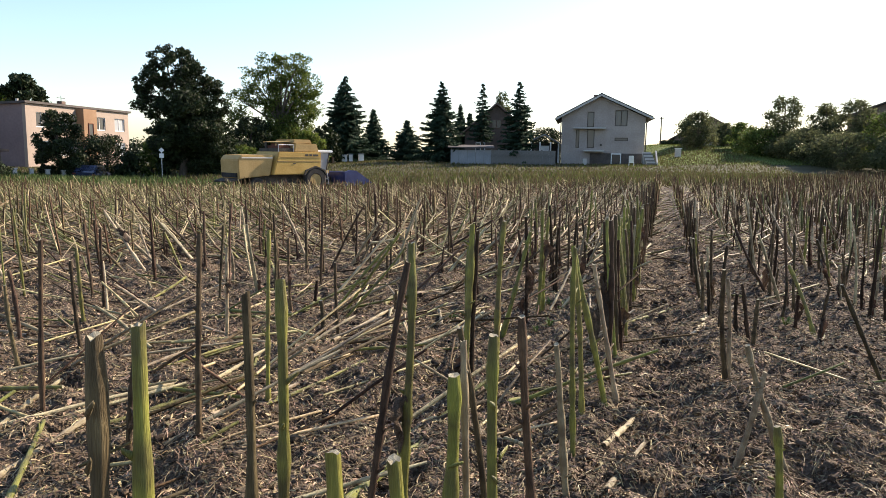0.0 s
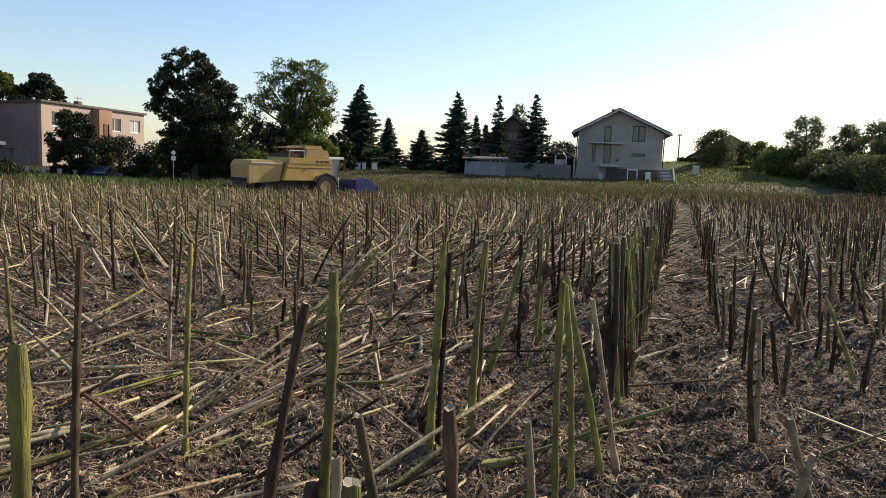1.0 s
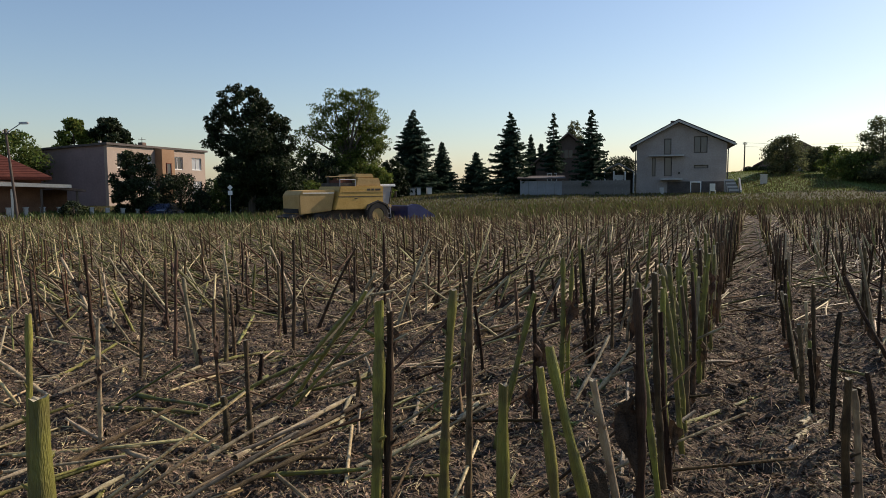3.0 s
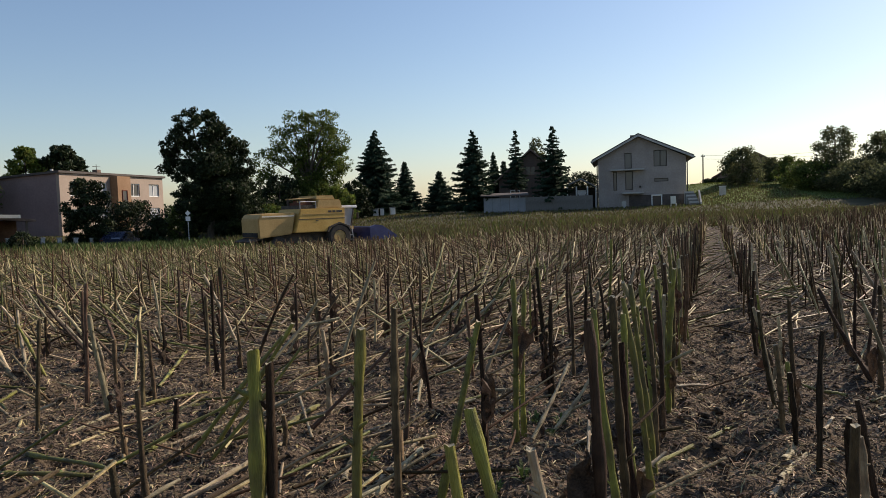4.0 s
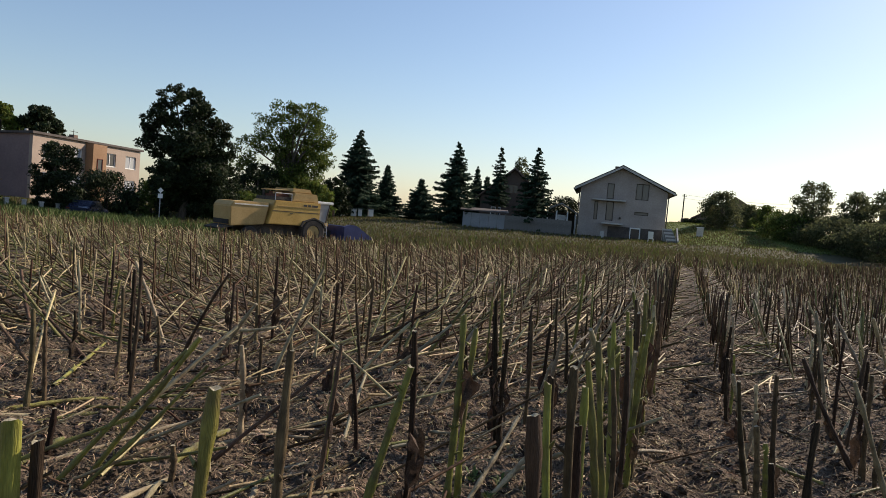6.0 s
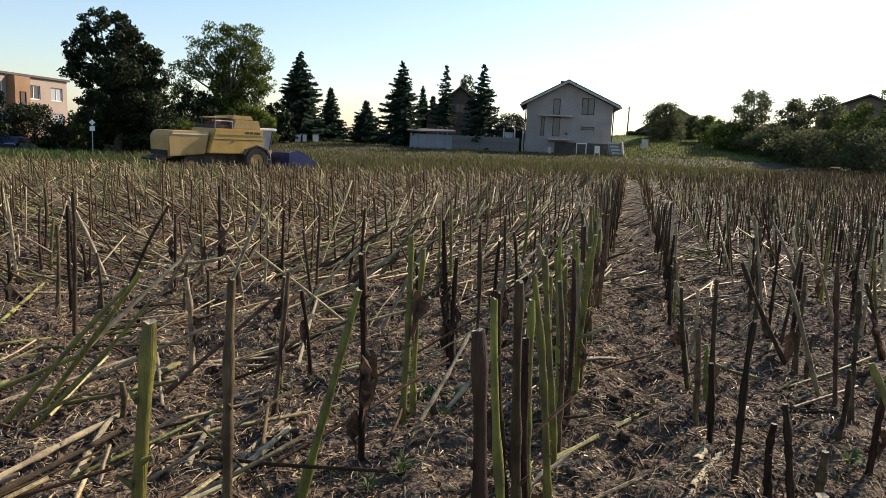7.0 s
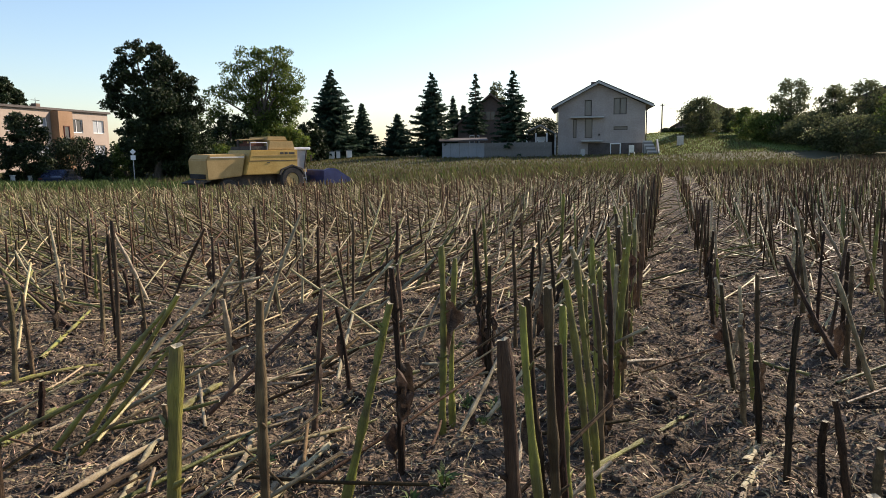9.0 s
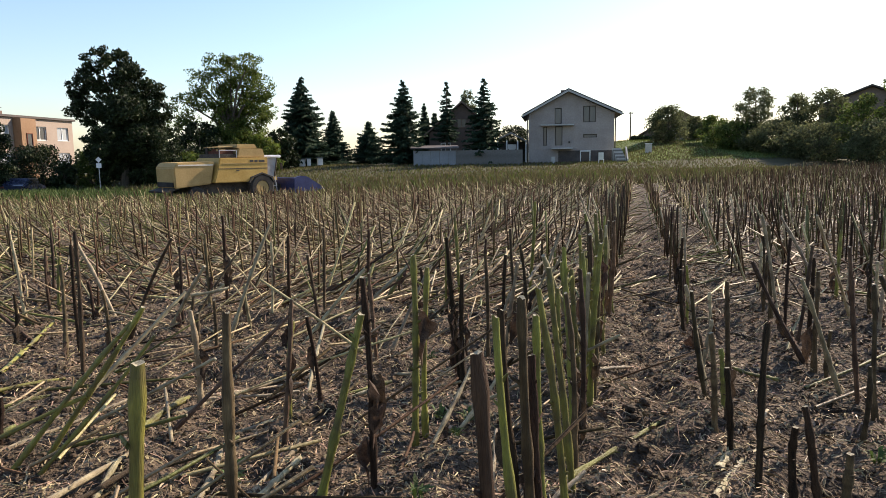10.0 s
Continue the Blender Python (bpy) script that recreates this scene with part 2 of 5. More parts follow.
class Shape:
    """Collects the corners and faces of one mesh."""

    def __init__(self):
        self.v, self.f = [], []

    def add(self, verts, faces):
        k = len(self.v)
        self.v += [tuple(p) for p in verts]
        self.f += [tuple(i + k for i in q) for q in faces]
        return self

    def box(self, x0, x1, y0, y1, z0, z1):
        v = [(x, y, z) for z in (z0, z1) for y in (y0, y1) for x in (x0, x1)]
        return self.add(v, [(0, 2, 3, 1), (4, 5, 7, 6), (0, 1, 5, 4), (2, 6, 7, 3), (0, 4, 6, 2), (1, 3, 7, 5)])

    def prism(self, outline, axis, a, b):
        """An outline in the two other axes, drawn out along axis from a to b."""
        put = {"x": lambda p, t: (t, p[0], p[1]), "y": lambda p, t: (p[0], t, p[1]), "z": lambda p, t: (p[0], p[1], t)}[axis]
        n = len(outline)
        v = [put(p, a) for p in outline] + [put(p, b) for p in outline]
        return self.add(v, [tuple(range(n)), tuple(range(2 * n - 1, n - 1, -1))] + [(i, i + n, (i + 1) % n + n, (i + 1) % n) for i in range(n)])

    def tube(self, p0, p1, r0, r1, n=8):
        p0, p1 = Vector(p0), Vector(p1)
        q = (p1 - p0).to_track_quat("Z", "Y")
        v = []
        for p, r in ((p0, r0), (p1, r1)):
            v += [p + q @ Vector((r * math.cos(2 * math.pi * i / n), r * math.sin(2 * math.pi * i / n), 0)) for i in range(n)]
        return self.add(v, [(i, (i + 1) % n, (i + 1) % n + n, i + n) for i in range(n)] + [tuple(range(n - 1, -1, -1)), tuple(range(n, 2 * n))])

    def ring(self, centre, axis, radius, width, n=28, lip=0.12):
        """A wheel-like solid round an axis ('y'), with rounded shoulders."""
        cx, cy, cz = centre
        prof = [(-width / 2, radius * 0.55), (-width / 2, radius * (1 - lip)), (-width / 2 + width * 0.15, radius), (width / 2 - width * 0.15, radius), (width / 2, radius * (1 - lip)), (width / 2, radius * 0.55)]
        v = [(cx + r * math.cos(2 * math.pi * i / n), cy + w, cz + r * math.sin(2 * math.pi * i / n)) for i in range(n) for w, r in prof]
        k = len(prof)
        return self.add(v, [(i * k + j, ((i + 1) % n) * k + j, ((i + 1) % n) * k + (j + 1) % k, i * k + (j + 1) % k) for i in range(n) for j in range(k)])


def part(name, shape, mat, parent=None, label="", bevel=0.0, weld=False):
    """Links a shape as one mesh object, under a thing or a part."""
    me = bpy.data.meshes.new(name)
    me.from_pydata(shape.v, [], shape.f)
    bm = bmesh.new()
    bm.from_mesh(me)
    if weld:
        bmesh.ops.remove_doubles(bm, verts=bm.verts[:], dist=0.001)
    bmesh.ops.recalc_face_normals(bm, faces=bm.faces[:])
    if bevel:
        bmesh.ops.bevel(bm, geom=bm.edges[:], offset=bevel, segments=2, affect="EDGES", clamp_overlap=True)
    bm.to_mesh(me)
    bm.free()
    me.materials.append(mat)
    ob = new(name, me)
    if parent:
        ob.parent = parent
    return tagged(ob, label) if label else ob


def thing(name, m, label, category, group="", kind=""):
    ob = new(name)
    ob.matrix_world = m
    return tagged(ob, label, category, group, kind)


EYE_X, EYE_Y, EYE_Z = 1.0, 3.3, 1.55


def bearing(degrees, metres):
    """A spot by its bearing (right of straight ahead) and distance from the place where the walk ends."""
    a = radians(degrees)
    return EYE_X + metres * math.sin(a), EYE_Y + metres * math.cos(a)


def rise(degrees, metres):
    return EYE_Z + metres * math.tan(radians(degrees))


# ---- ground ----
def spread(fine0, fine1, step, low, high, grow):
    mid = list(np.arange(fine0, fine1, step))
    up, s = [mid[-1]], step
    while up[-1] < high:
        s *= grow
        up.append(up[-1] + s)
    down, s = [mid[0]], step
    while down[-1] > low:
        s *= grow
        down.append(down[-1] - s)
    return np.array(down[:0:-1] + mid + up[1:])


def surface(x, y):
    """The soil with its clods and row ridges."""
    x, y = np.asarray(x, float), np.asarray(y, float)
    near = np.exp(-np.clip(y - 14, 0, None) / 12) * np.exp(-np.clip(np.abs(x - 1) - 7, 0, None) / 8)
    z = 0.10 * grain(x, y, 0.42, 1) + 0.10 * grain(x, y, 0.21, 2) + 0.055 * grain(x, y, 0.12, 3)
    aside, along = x * 0.954 - y * 0.30, x * 0.30 + y * 0.954
    tread = np.exp(-((aside - 0.09) / 0.2) ** 4) * 0.022 * np.sin(2 * math.pi * (along + 0.05 * grain(x, y, 0.3, 8)) / 0.21)
    return height(x, y) + near * (z + tread + 0.02 * np.cos(2 * math.pi * (x * 0.954 - y * 0.30 + 0.30) / 0.78))


def make_ground():
    xs = spread(-5.0, 7.0, 0.06, -1500, 1500, 1.06)
    ys = spread(1.5, 14.0, 0.06, -600, 2500, 1.045)
    gx, gy = np.meshgrid(xs, ys)
    z = surface(gx, gy)
    v = np.stack([gx, gy, z], -1).reshape(-1, 3)
    n, k = len(xs), np.arange(len(ys) - 1)[:, None] * len(xs) + np.arange(len(xs) - 1)[None]
    q = np.stack([k, k + 1, k + 1 + n, k + n], -1).reshape(-1, 4)
    c = v[q].mean(1)
    edge = field_edge(c[:, 0])
    kind = np.where(c[:, 1] < edge + 0.6 * grain(c[:, 0], c[:, 1], 1.5, 5), 0, 1)
    kind = np.where((c[:, 1] > 73) & (c[:, 0] > 18), 2, kind)
    kind = np.where((np.abs(c[:, 0]) > 90) | (c[:, 1] > 130) | (c[:, 1] < -60), 3, kind)
    ob = new("ground", mesh_of("ground", v, q, [SOIL, VERGE, LAWN, FAR_LAND], kind, True))
    tagged(ob, "bare brown field soil strewn with chopped straw", "ground", kind="structure")


def field_edge(x):
    return 41.5 + 23 * smooth(14, 42, x) + 8.5 * smooth(-2, -9, x) + 5 * smooth(-12, -32, x)


make_ground()


# ---- houses ----
def window(parent, x0, x1, z0, z1, y, glass=GLASS, frame_mat=WHITE, bar=True, sill=True, name="window"):
    """A window in a wall that faces -y: frame, pane, a middle bar and a sill."""
    t = 0.07
    s = Shape()
    s.box(x0, x0 + t, y - 0.03, y + 0.10, z0, z1).box(x1 - t, x1, y - 0.03, y + 0.10, z0, z1)
    s.box(x0 + t, x1 - t, y - 0.03, y + 0.10, z0, z0 + t).box(x0 + t, x1 - t, y - 0.03, y + 0.10, z1 - t, z1)
    w = part(name, s, frame_mat, parent)
    part("pane", Shape().box(x0 + t, x1 - t, y + 0.04, y + 0.06, z0 + t, z1 - t), glass, w)
    if bar:
        m = (x0 + x1) / 2
        part("glazing_bar", Shape().box(m - 0.04, m + 0.04, y - 0.02, y + 0.035, z0 + t, z1 - t), frame_mat, w)
    if sill:
        part("window_sill", Shape().box(x0 - 0.08, x1 + 0.08, y - 0.14, y - 0.035, z0 - 0.06, z0 - 0.002), CONCRETE, w)
    return w


def wall_with_holes(x0, x1, z0, z1, y0, y1, holes):
    """A wall slab with rectangular openings, cut into strips."""
    s = Shape()
    xs = sorted({x0, x1, *[h[0] for h in holes], *[h[1] for h in holes]})
    for a, b in zip(xs, xs[1:]):
        spans = sorted((h[2], h[3]) for h in holes if h[0] <= a + 1e-6 and h[1] >= b - 1e-6)
        z = z0
        for lo, hi in spans:
            if lo > z:
                s.box(a, b, y0, y1, z, lo)
            z = max(z, hi)
        if z < z1:
            s.box(a, b, y0, y1, z, z1)
    return s


def grey_house():
    x, y = bearing(12.15, 78)
    h = thing("house", pose(x, y, 0.86, 0, 0, -10.5), "unfinished grey rendered two-storey house with a gable roof", "house")
    wl, wr, wt, d = -4.2, 4.85, 4.95, 11.0
    holes = [(-1.42, -0.68, 3.93, 5.0), (1.58, 2.92, 4.04, 5.0), (-2.62, -2.24, 1.62, 3.62), (-1.37, -0.58, 1.62, 3.66), (1.62, 3.06, 2.42, 2.78), (1.25, 2.45, -0.9, 1.05)]
    front = wall_with_holes(wl, wr, -1.2, 5.0, 0, 0.35, holes)
    top = lambda q: 5.0 + (7.25 - 5.0) * (1 - abs(q) / (4.2 if q < 0 else 4.85))
    for a, b, lo in ((-4.2, -1.42, 5.0), (-1.42, -0.68, 5.6), (-0.68, 0.0, 5.0), (0.0, 1.58, 5.0), (1.58, 2.92, 5.76), (2.92, 4.85, 5.0)):
        front.prism([(a, lo), (b, lo), (b, max(lo, top(b))), (a, max(lo, top(a)))], "y", 0, 0.35)
    part("front_wall", front, RENDER_GREY, h, weld=True)
    part("side_wall", Shape().box(wl, wl + 0.35, 0.352, d, -1.2, 5.0), RENDER_GREY, h)
    part("side_wall", Shape().box(wr - 0.35, wr, 0.352, d, -1.2, 5.0), RENDER_GREY, h)
    part("back_wall", Shape().prism([(wl, -1.2), (wr, -1.2), (wr, 5.0), (0, 7.25), (wl, 5.0)], "y", d + 0.002, d + 0.3), RENDER_GREY, h)
    part("floor_slab", Shape().box(wl + 0.36, wr - 0.36, 0.36, d - 0.1, 1.2, 1.4), CONCRETE, h)
    part("floor_slab", Shape().box(wl + 0.36, wr - 0.36, 0.36, d - 0.1, 3.75, 3.9), CONCRETE, h)
    for side, e, ez in ((-1, -4.85, 4.78), (1, 5.6, 4.86)):
        slope = [(0, 7.35), (e, ez), (e, ez + 0.22), (0, 7.6)]
        r = part("roof", Shape().prism(slope, "y", -0.7, d + 0.7), ROOF_DARK, h, "dark sheeted roof slope")
        part("barge_board", Shape().prism([(0, 7.25), (e, ez - 0.12), (e, ez + 0.1), (0, 7.48)], "y", -0.76, -0.702), CONCRETE, r)
        part("gutter", Shape().tube((e * 1.01, -0.7, ez), (e * 1.01, d + 0.6, ez), 0.08, 0.08, 8), MACHINE_DARK, r)
    part("chimney", Shape().box(-0.75, -0.25, 3.0, 3.5, 6.9, 7.72), ROOF_BROWN, h, bevel=0.02)
    for x0, x1, z0, z1 in holes[:5]:
        z1 = {3.93: 5.6, 4.04: 5.76}.get(z0, z1)
        window(h, x0, x1, z0, z1, 0.12, DUSTY_GLASS, MACHINE_DARK, bar=x1 - x0 > 1.0 and z1 - z0 > 1, sill=False)
    part("canopy", Shape().box(-2.9, 0.6, -0.9, -0.003, 3.72, 3.86), CONCRETE, h, "thin pale concrete canopy slab")
    part("balcony", Shape().box(-1.75, 0.5, -1.1, -0.003, 1.22, 1.38), CONCRETE, h, "concrete balcony slab", bevel=0.02)
    part("plinth", Shape().box(-1.0, 1.25, -0.06, -0.004, -1.1, 1.05), ROOF_DARK, h, "dark waterproofed plinth")
    part("plinth", Shape().box(2.45, 4.7, -0.06, -0.004, -1.1, 1.05), ROOF_DARK, h, "dark waterproofed plinth")
    door = part("door_frame", Shape().box(1.3, 1.4, -0.12, 0.1, -0.8, 1.05).box(2.3, 2.4, -0.12, 0.1, -0.8, 1.05).box(1.4, 2.3, -0.12, 0.1, 0.93, 1.05), WHITE, h, "white basement door frame")
    part("pane", Shape().box(1.4, 2.3, 0.0, 0.03, -0.8, 0.93), GLASS, door)
    part("bracket_lamp", Shape().box(0.05, 0.25, -0.2, -0.003, 1.85, 2.05), MACHINE_DARK, h)
    part("downpipe", Shape().tube((-4.3, -0.1, -0.5), (-4.3, -0.1, 4.9), 0.06, 0.06, 8), MACHINE_DARK, h)
    part("downpipe", Shape().tube((4.95, -0.1, -0.5), (4.95, -0.1, 4.4), 0.06, 0.06, 8).tube((4.95, -0.1, 4.4), (5.4, -0.1, 4.85), 0.06, 0.06, 8), MACHINE_DARK, h)
    # outside steps beside the house
    st = thing("garden_stairs", pose(*bearing(15.9, 75), 0.75, 0, 0, -12), "pale concrete garden steps climbing a grassy bank", "stairs")
    # every other step is darker grey, painting shaded risers between light treads
    for i in range(8):
        part("step", Shape().box(0.1 - 0.06 * i, 1.05 - 0.06 * i, i * 0.3, i * 0.3 + 0.32, -0.3, 0.17 * (i + 1)), CONCRETE if i % 2 else FENCE_GREY, st)
    part("cheek_wall", Shape().prism([(-0.1, -0.3), (2.4, -0.3), (2.4, 1.5), (2.2, 1.5), (-0.1, 0.25)], "x", 1.06, 1.2), CONCRETE, st)
    # white things by the cellar door
    c = thing("garden_chair", pose(*bearing(14.75, 74.5), 0.62, 0, 0, 160) @ Matrix.Scale(0.78, 4), "white plastic garden armchair on the bank", "chair")
    part("seat", Shape().box(-0.35, 0.35, -0.3, 0.3, 0.38, 0.46), WHITE, c, bevel=0.02)
    part("backrest", Shape().prism([(0.25, 0.46), (0.33, 0.46), (0.5, 1.35), (0.42, 1.35)], "x", -0.33, 0.33), WHITE, c, bevel=0.02)
    for sx in (-0.3, 0.3):
        for sy in (-0.25, 0.25):
            part("leg", Shape().tube((sx * 1.15, sy * 1.15, -0.25), (sx, sy, 0.4), 0.03, 0.035, 6), WHITE, c)
    b = thing("post", pose(*bearing(11.0, 74.5), 0.5), "short pale concrete post in the grass by the house", "post")
    part("shaft", Shape().box(-0.2, 0.2, -0.15, 0.15, -0.2, 0.8), CONCRETE, b, bevel=0.02)
    b = thing("meter_box", pose(*bearing(18.3, 82), 0, 0, 0, -18), "pale grey utility box on the bank", "box")
    z = float(height(*bearing(18.3, 82)))
    part("cabinet_body", Shape().box(-0.35, 0.35, -0.2, 0.2, z - 0.2, z + 0.95), CONCRETE, b, bevel=0.02)
    part("cabinet_lid", Shape().box(-0.4, 0.4, -0.25, 0.25, z + 0.952, z + 1.02), WHITE, b, bevel=0.01)


def brown_house():
    x, y = bearing(3.75, 88)
    h = thing("house", pose(x, y, 0.9, 0, 0, -4), "brown gabled house half hidden behind spruces", "house")
    w, d = 4.0, 9.0
    part("front_wall", Shape().prism([(-w, -1), (w, -1), (w, 3.4), (0, 6.9), (-w, 3.4)], "y", 0, 0.3), RENDER_SHADE, h)
    for s in (-1, 1):
        part("side_wall", Shape().box(min(s * w, s * (w - 0.3)), max(s * w, s * (w - 0.3)), 0.302, d, -1, 3.4), RENDER_SHADE, h)
        part("roof", Shape().prism([(0, 7.0), (s * 4.7, 2.95), (s * 4.7, 3.15), (0, 7.25)], "y", -0.6, d + 0.5), ROOF_BROWN, h)
    part("back_wall", Shape().prism([(-w, -1), (w, -1), (w, 3.4), (0, 6.9), (-w, 3.4)], "y", d + 0.002, d + 0.3), RENDER_SHADE, h)
    window(h, 1.9, 3.0, 1.0, 2.2, -0.05)
    window(h, -2.6, -1.4, 1.0, 2.2, -0.05)
    window(h, -0.6, 0.6, 4.0, 5.1, -0.05, frame_mat=ROOF_BROWN, sill=False)
    # the grey wall along the garden, with posts
    f = thing("garden_wall", pose(0, 0, 0), "grey concrete panel wall with posts along the verge", "wall")
    for i in range(9):
        a0, a1 = 3.3 + i * 0.595, 3.3 + (i + 1) * 0.595
        p0, p1 = Vector((*bearing(a0, 72), 0)), Vector((*bearing(a1, 72), 0))
        mid, turn = (p0 + p1) / 2, math.degrees(math.atan2(p1.y - p0.y, p1.x - p0.x))
        hw = (p1 - p0).length / 2 - 0.07
        e = part("panel", Shape().box(-hw, hw, -0.04, 0.04, 0.3, 2.05), FENCE_GREY, f)
        e.matrix_world = pose(mid.x, mid.y, 0, 0, 0, turn)
        e = part("post", Shape().box(-0.068, 0.068, -0.07, 0.07, 0.3, 2.15), FENCE_GREY, f)
        e.matrix_world = pose(p0.x, p0.y, 0, 0, 0, turn)
    # pale lean-to with a dark flat roof
    x, y = bearing(1.6, 72)
    s = thing("shed", pose(x, y, 0, 0, 0, -1.6), "pale blue-grey low shed with a dark flat roof", "shed")
    for i in range(5):
        part("panel", Shape().box(-2.2 + i * 0.88, -1.34 + i * 0.88, 0, 0.08, 0.3, 2.05), FENCE_PALE, s)
    part("side_panel", Shape().box(-2.2, -2.12, 0.082, 3.0, 0.3, 2.1), FENCE_PALE, s)
    part("side_panel", Shape().box(2.12, 2.2, 0.082, 3.0, 0.3, 2.1), FENCE_PALE, s)
    part("roof", Shape().prism([(-0.4, 2.22), (3.2, 2.5), (3.2, 2.62), (-0.4, 2.34)], "x", -2.5, 2.4), ROOF_DARK, s)
    for q in (-2.1, 0.0, 2.1):
        part("post", Shape().box(q - 0.05, q + 0.05, 0.1, 0.2, 2.05, 2.25), WOOD_POLE, s)
    # canopy with white posts between the houses
    x, y = bearing(7.7, 80)
    s = thing("garden_canopy", pose(x, y, 0.8, 0, 0, -8), "pale pitched garden canopy on white posts", "canopy")
    for e, ez in ((-1.7, 2.35), (1.9, 2.0)):
        part("roof", Shape().prism([(0, 3.1), (e, ez), (e, ez + 0.1), (0, 3.22)], "y", -1.0, 2.5), FENCE_PALE, s)
    for q in (-1.5, -0.5, 0.7, 1.6):
        part("post", Shape().box(q - 0.08, q + 0.08, -0.8, -0.64, -0.2, 2.3), WHITE, s)
    part("back_wall", Shape().box(-1.5, 1.6, 2.0, 2.1, -0.2, 2.2), MACHINE_DARK, s)
    part("cupboard", Shape().box(-0.4, 0.55, 0.2, 0.9, -0.1, 1.9), WHITE, s)


def pink_building():
    ax, ay, bx, by = -40.6, 69.7, -38.3, 87.1
    turn = math.degrees(math.atan2(by - ay, bx - ax))
    h = thing("apartment_house", pose(ax, ay, -0.35, 0, 0, turn), "pink flat-roofed two-storey apartment house, sunlit front", "house")
    n, top = math.hypot(bx - ax, by - ay), 6.3

    def along(az):
        """Where a bearing meets the front wall."""
        d = Vector((math.sin(radians(az)), math.cos(radians(az))))
        u = Vector((bx - ax, by - ay)).normalized()
        r = Vector((ax - EYE_X, ay - EYE_Y))
        return (r.y * d.x - r.x * d.y) / (u.x * d.y - u.y * d.x)

    cols = [(along(a), along(b)) for a, b in ((-31.4, -30.6), (-29.85, -28.95), (-27.5, -26.75), (-26.1, -25.4))]
    holes = [(a, b, z0, z1) for a, b in cols for z0, z1 in ((1.2, 2.7), (4.05, 5.5))]
    part("front_wall", wall_with_holes(0, n, -0.8, top, 0, 0.35, holes), RENDER_PINK, h, weld=True)
    part("gable_wall", Shape().prism([(0.352, -0.8), (9.0, -0.8), (9.0, 5.75), (0.352, top)], "x", 0, 0.35), RENDER_PINK_SHADE, h, "pink end wall, its shade painted in mauve")
    part("gable_wall", Shape().prism([(0.352, -0.8), (9.0, -0.8), (9.0, 5.75), (0.352, top)], "x", n - 0.35, n), RENDER_PINK_SHADE, h)
    part("back_wall", Shape().box(0, n, 9.002, 9.3, -0.8, 5.75), RENDER_PINK_SHADE, h)
    part("roof", Shape().prism([(-0.25, top + 0.0), (9.5, 5.78), (9.5, 5.98), (-0.25, top + 0.22)], "x", -0.3, n + 0.3), ROOF_DARK, h, "thin dark flat roof edge")
    part("floor_slab", Shape().box(0.36, n - 0.36, 0.36, 8.9, 2.95, 3.2), CONCRETE, h)
    a0, a1 = along(-28.75), along(-27.85)
    part("stair_tower", Shape().box(a0, a1, -0.9, -0.003, -0.8, top - 0.1), RENDER_ORANGE, h, "orange projecting stair tower")
    window(h, (a0 + a1) / 2 - 0.45, (a0 + a1) / 2 + 0.45, 2.4, 4.7, -0.95, GLASS, ROOF_RED, False, False)
    for a, b, z0, z1 in holes:
        window(h, a + 0.01, b - 0.01, z0 + 0.01, z1 - 0.01, 0.12, PALE_GLASS if int(a * 10) % 2 else GLASS)
    part("chimney", Shape().box(n * 0.55, n * 0.55 + 0.7, 3, 3.6, 5.9, 7.15), ROOF_BROWN, h, bevel=0.02)
    part("aerial", Shape().tube((n * 0.55 + 0.35, 3.3, 7.15), (n * 0.55 + 0.35, 3.3, 7.75), 0.03, 0.03, 6).tube((n * 0.55 - 0.3, 3.3, 7.5), (n * 0.55 + 1.0, 3.3, 7.5), 0.03, 0.03, 6), MACHINE_DARK, h)
    part("roof_vent", Shape().tube((1.5, 2, 6.1), (1.5, 2, 6.8), 0.15, 0.15, 8), CONCRETE, h)


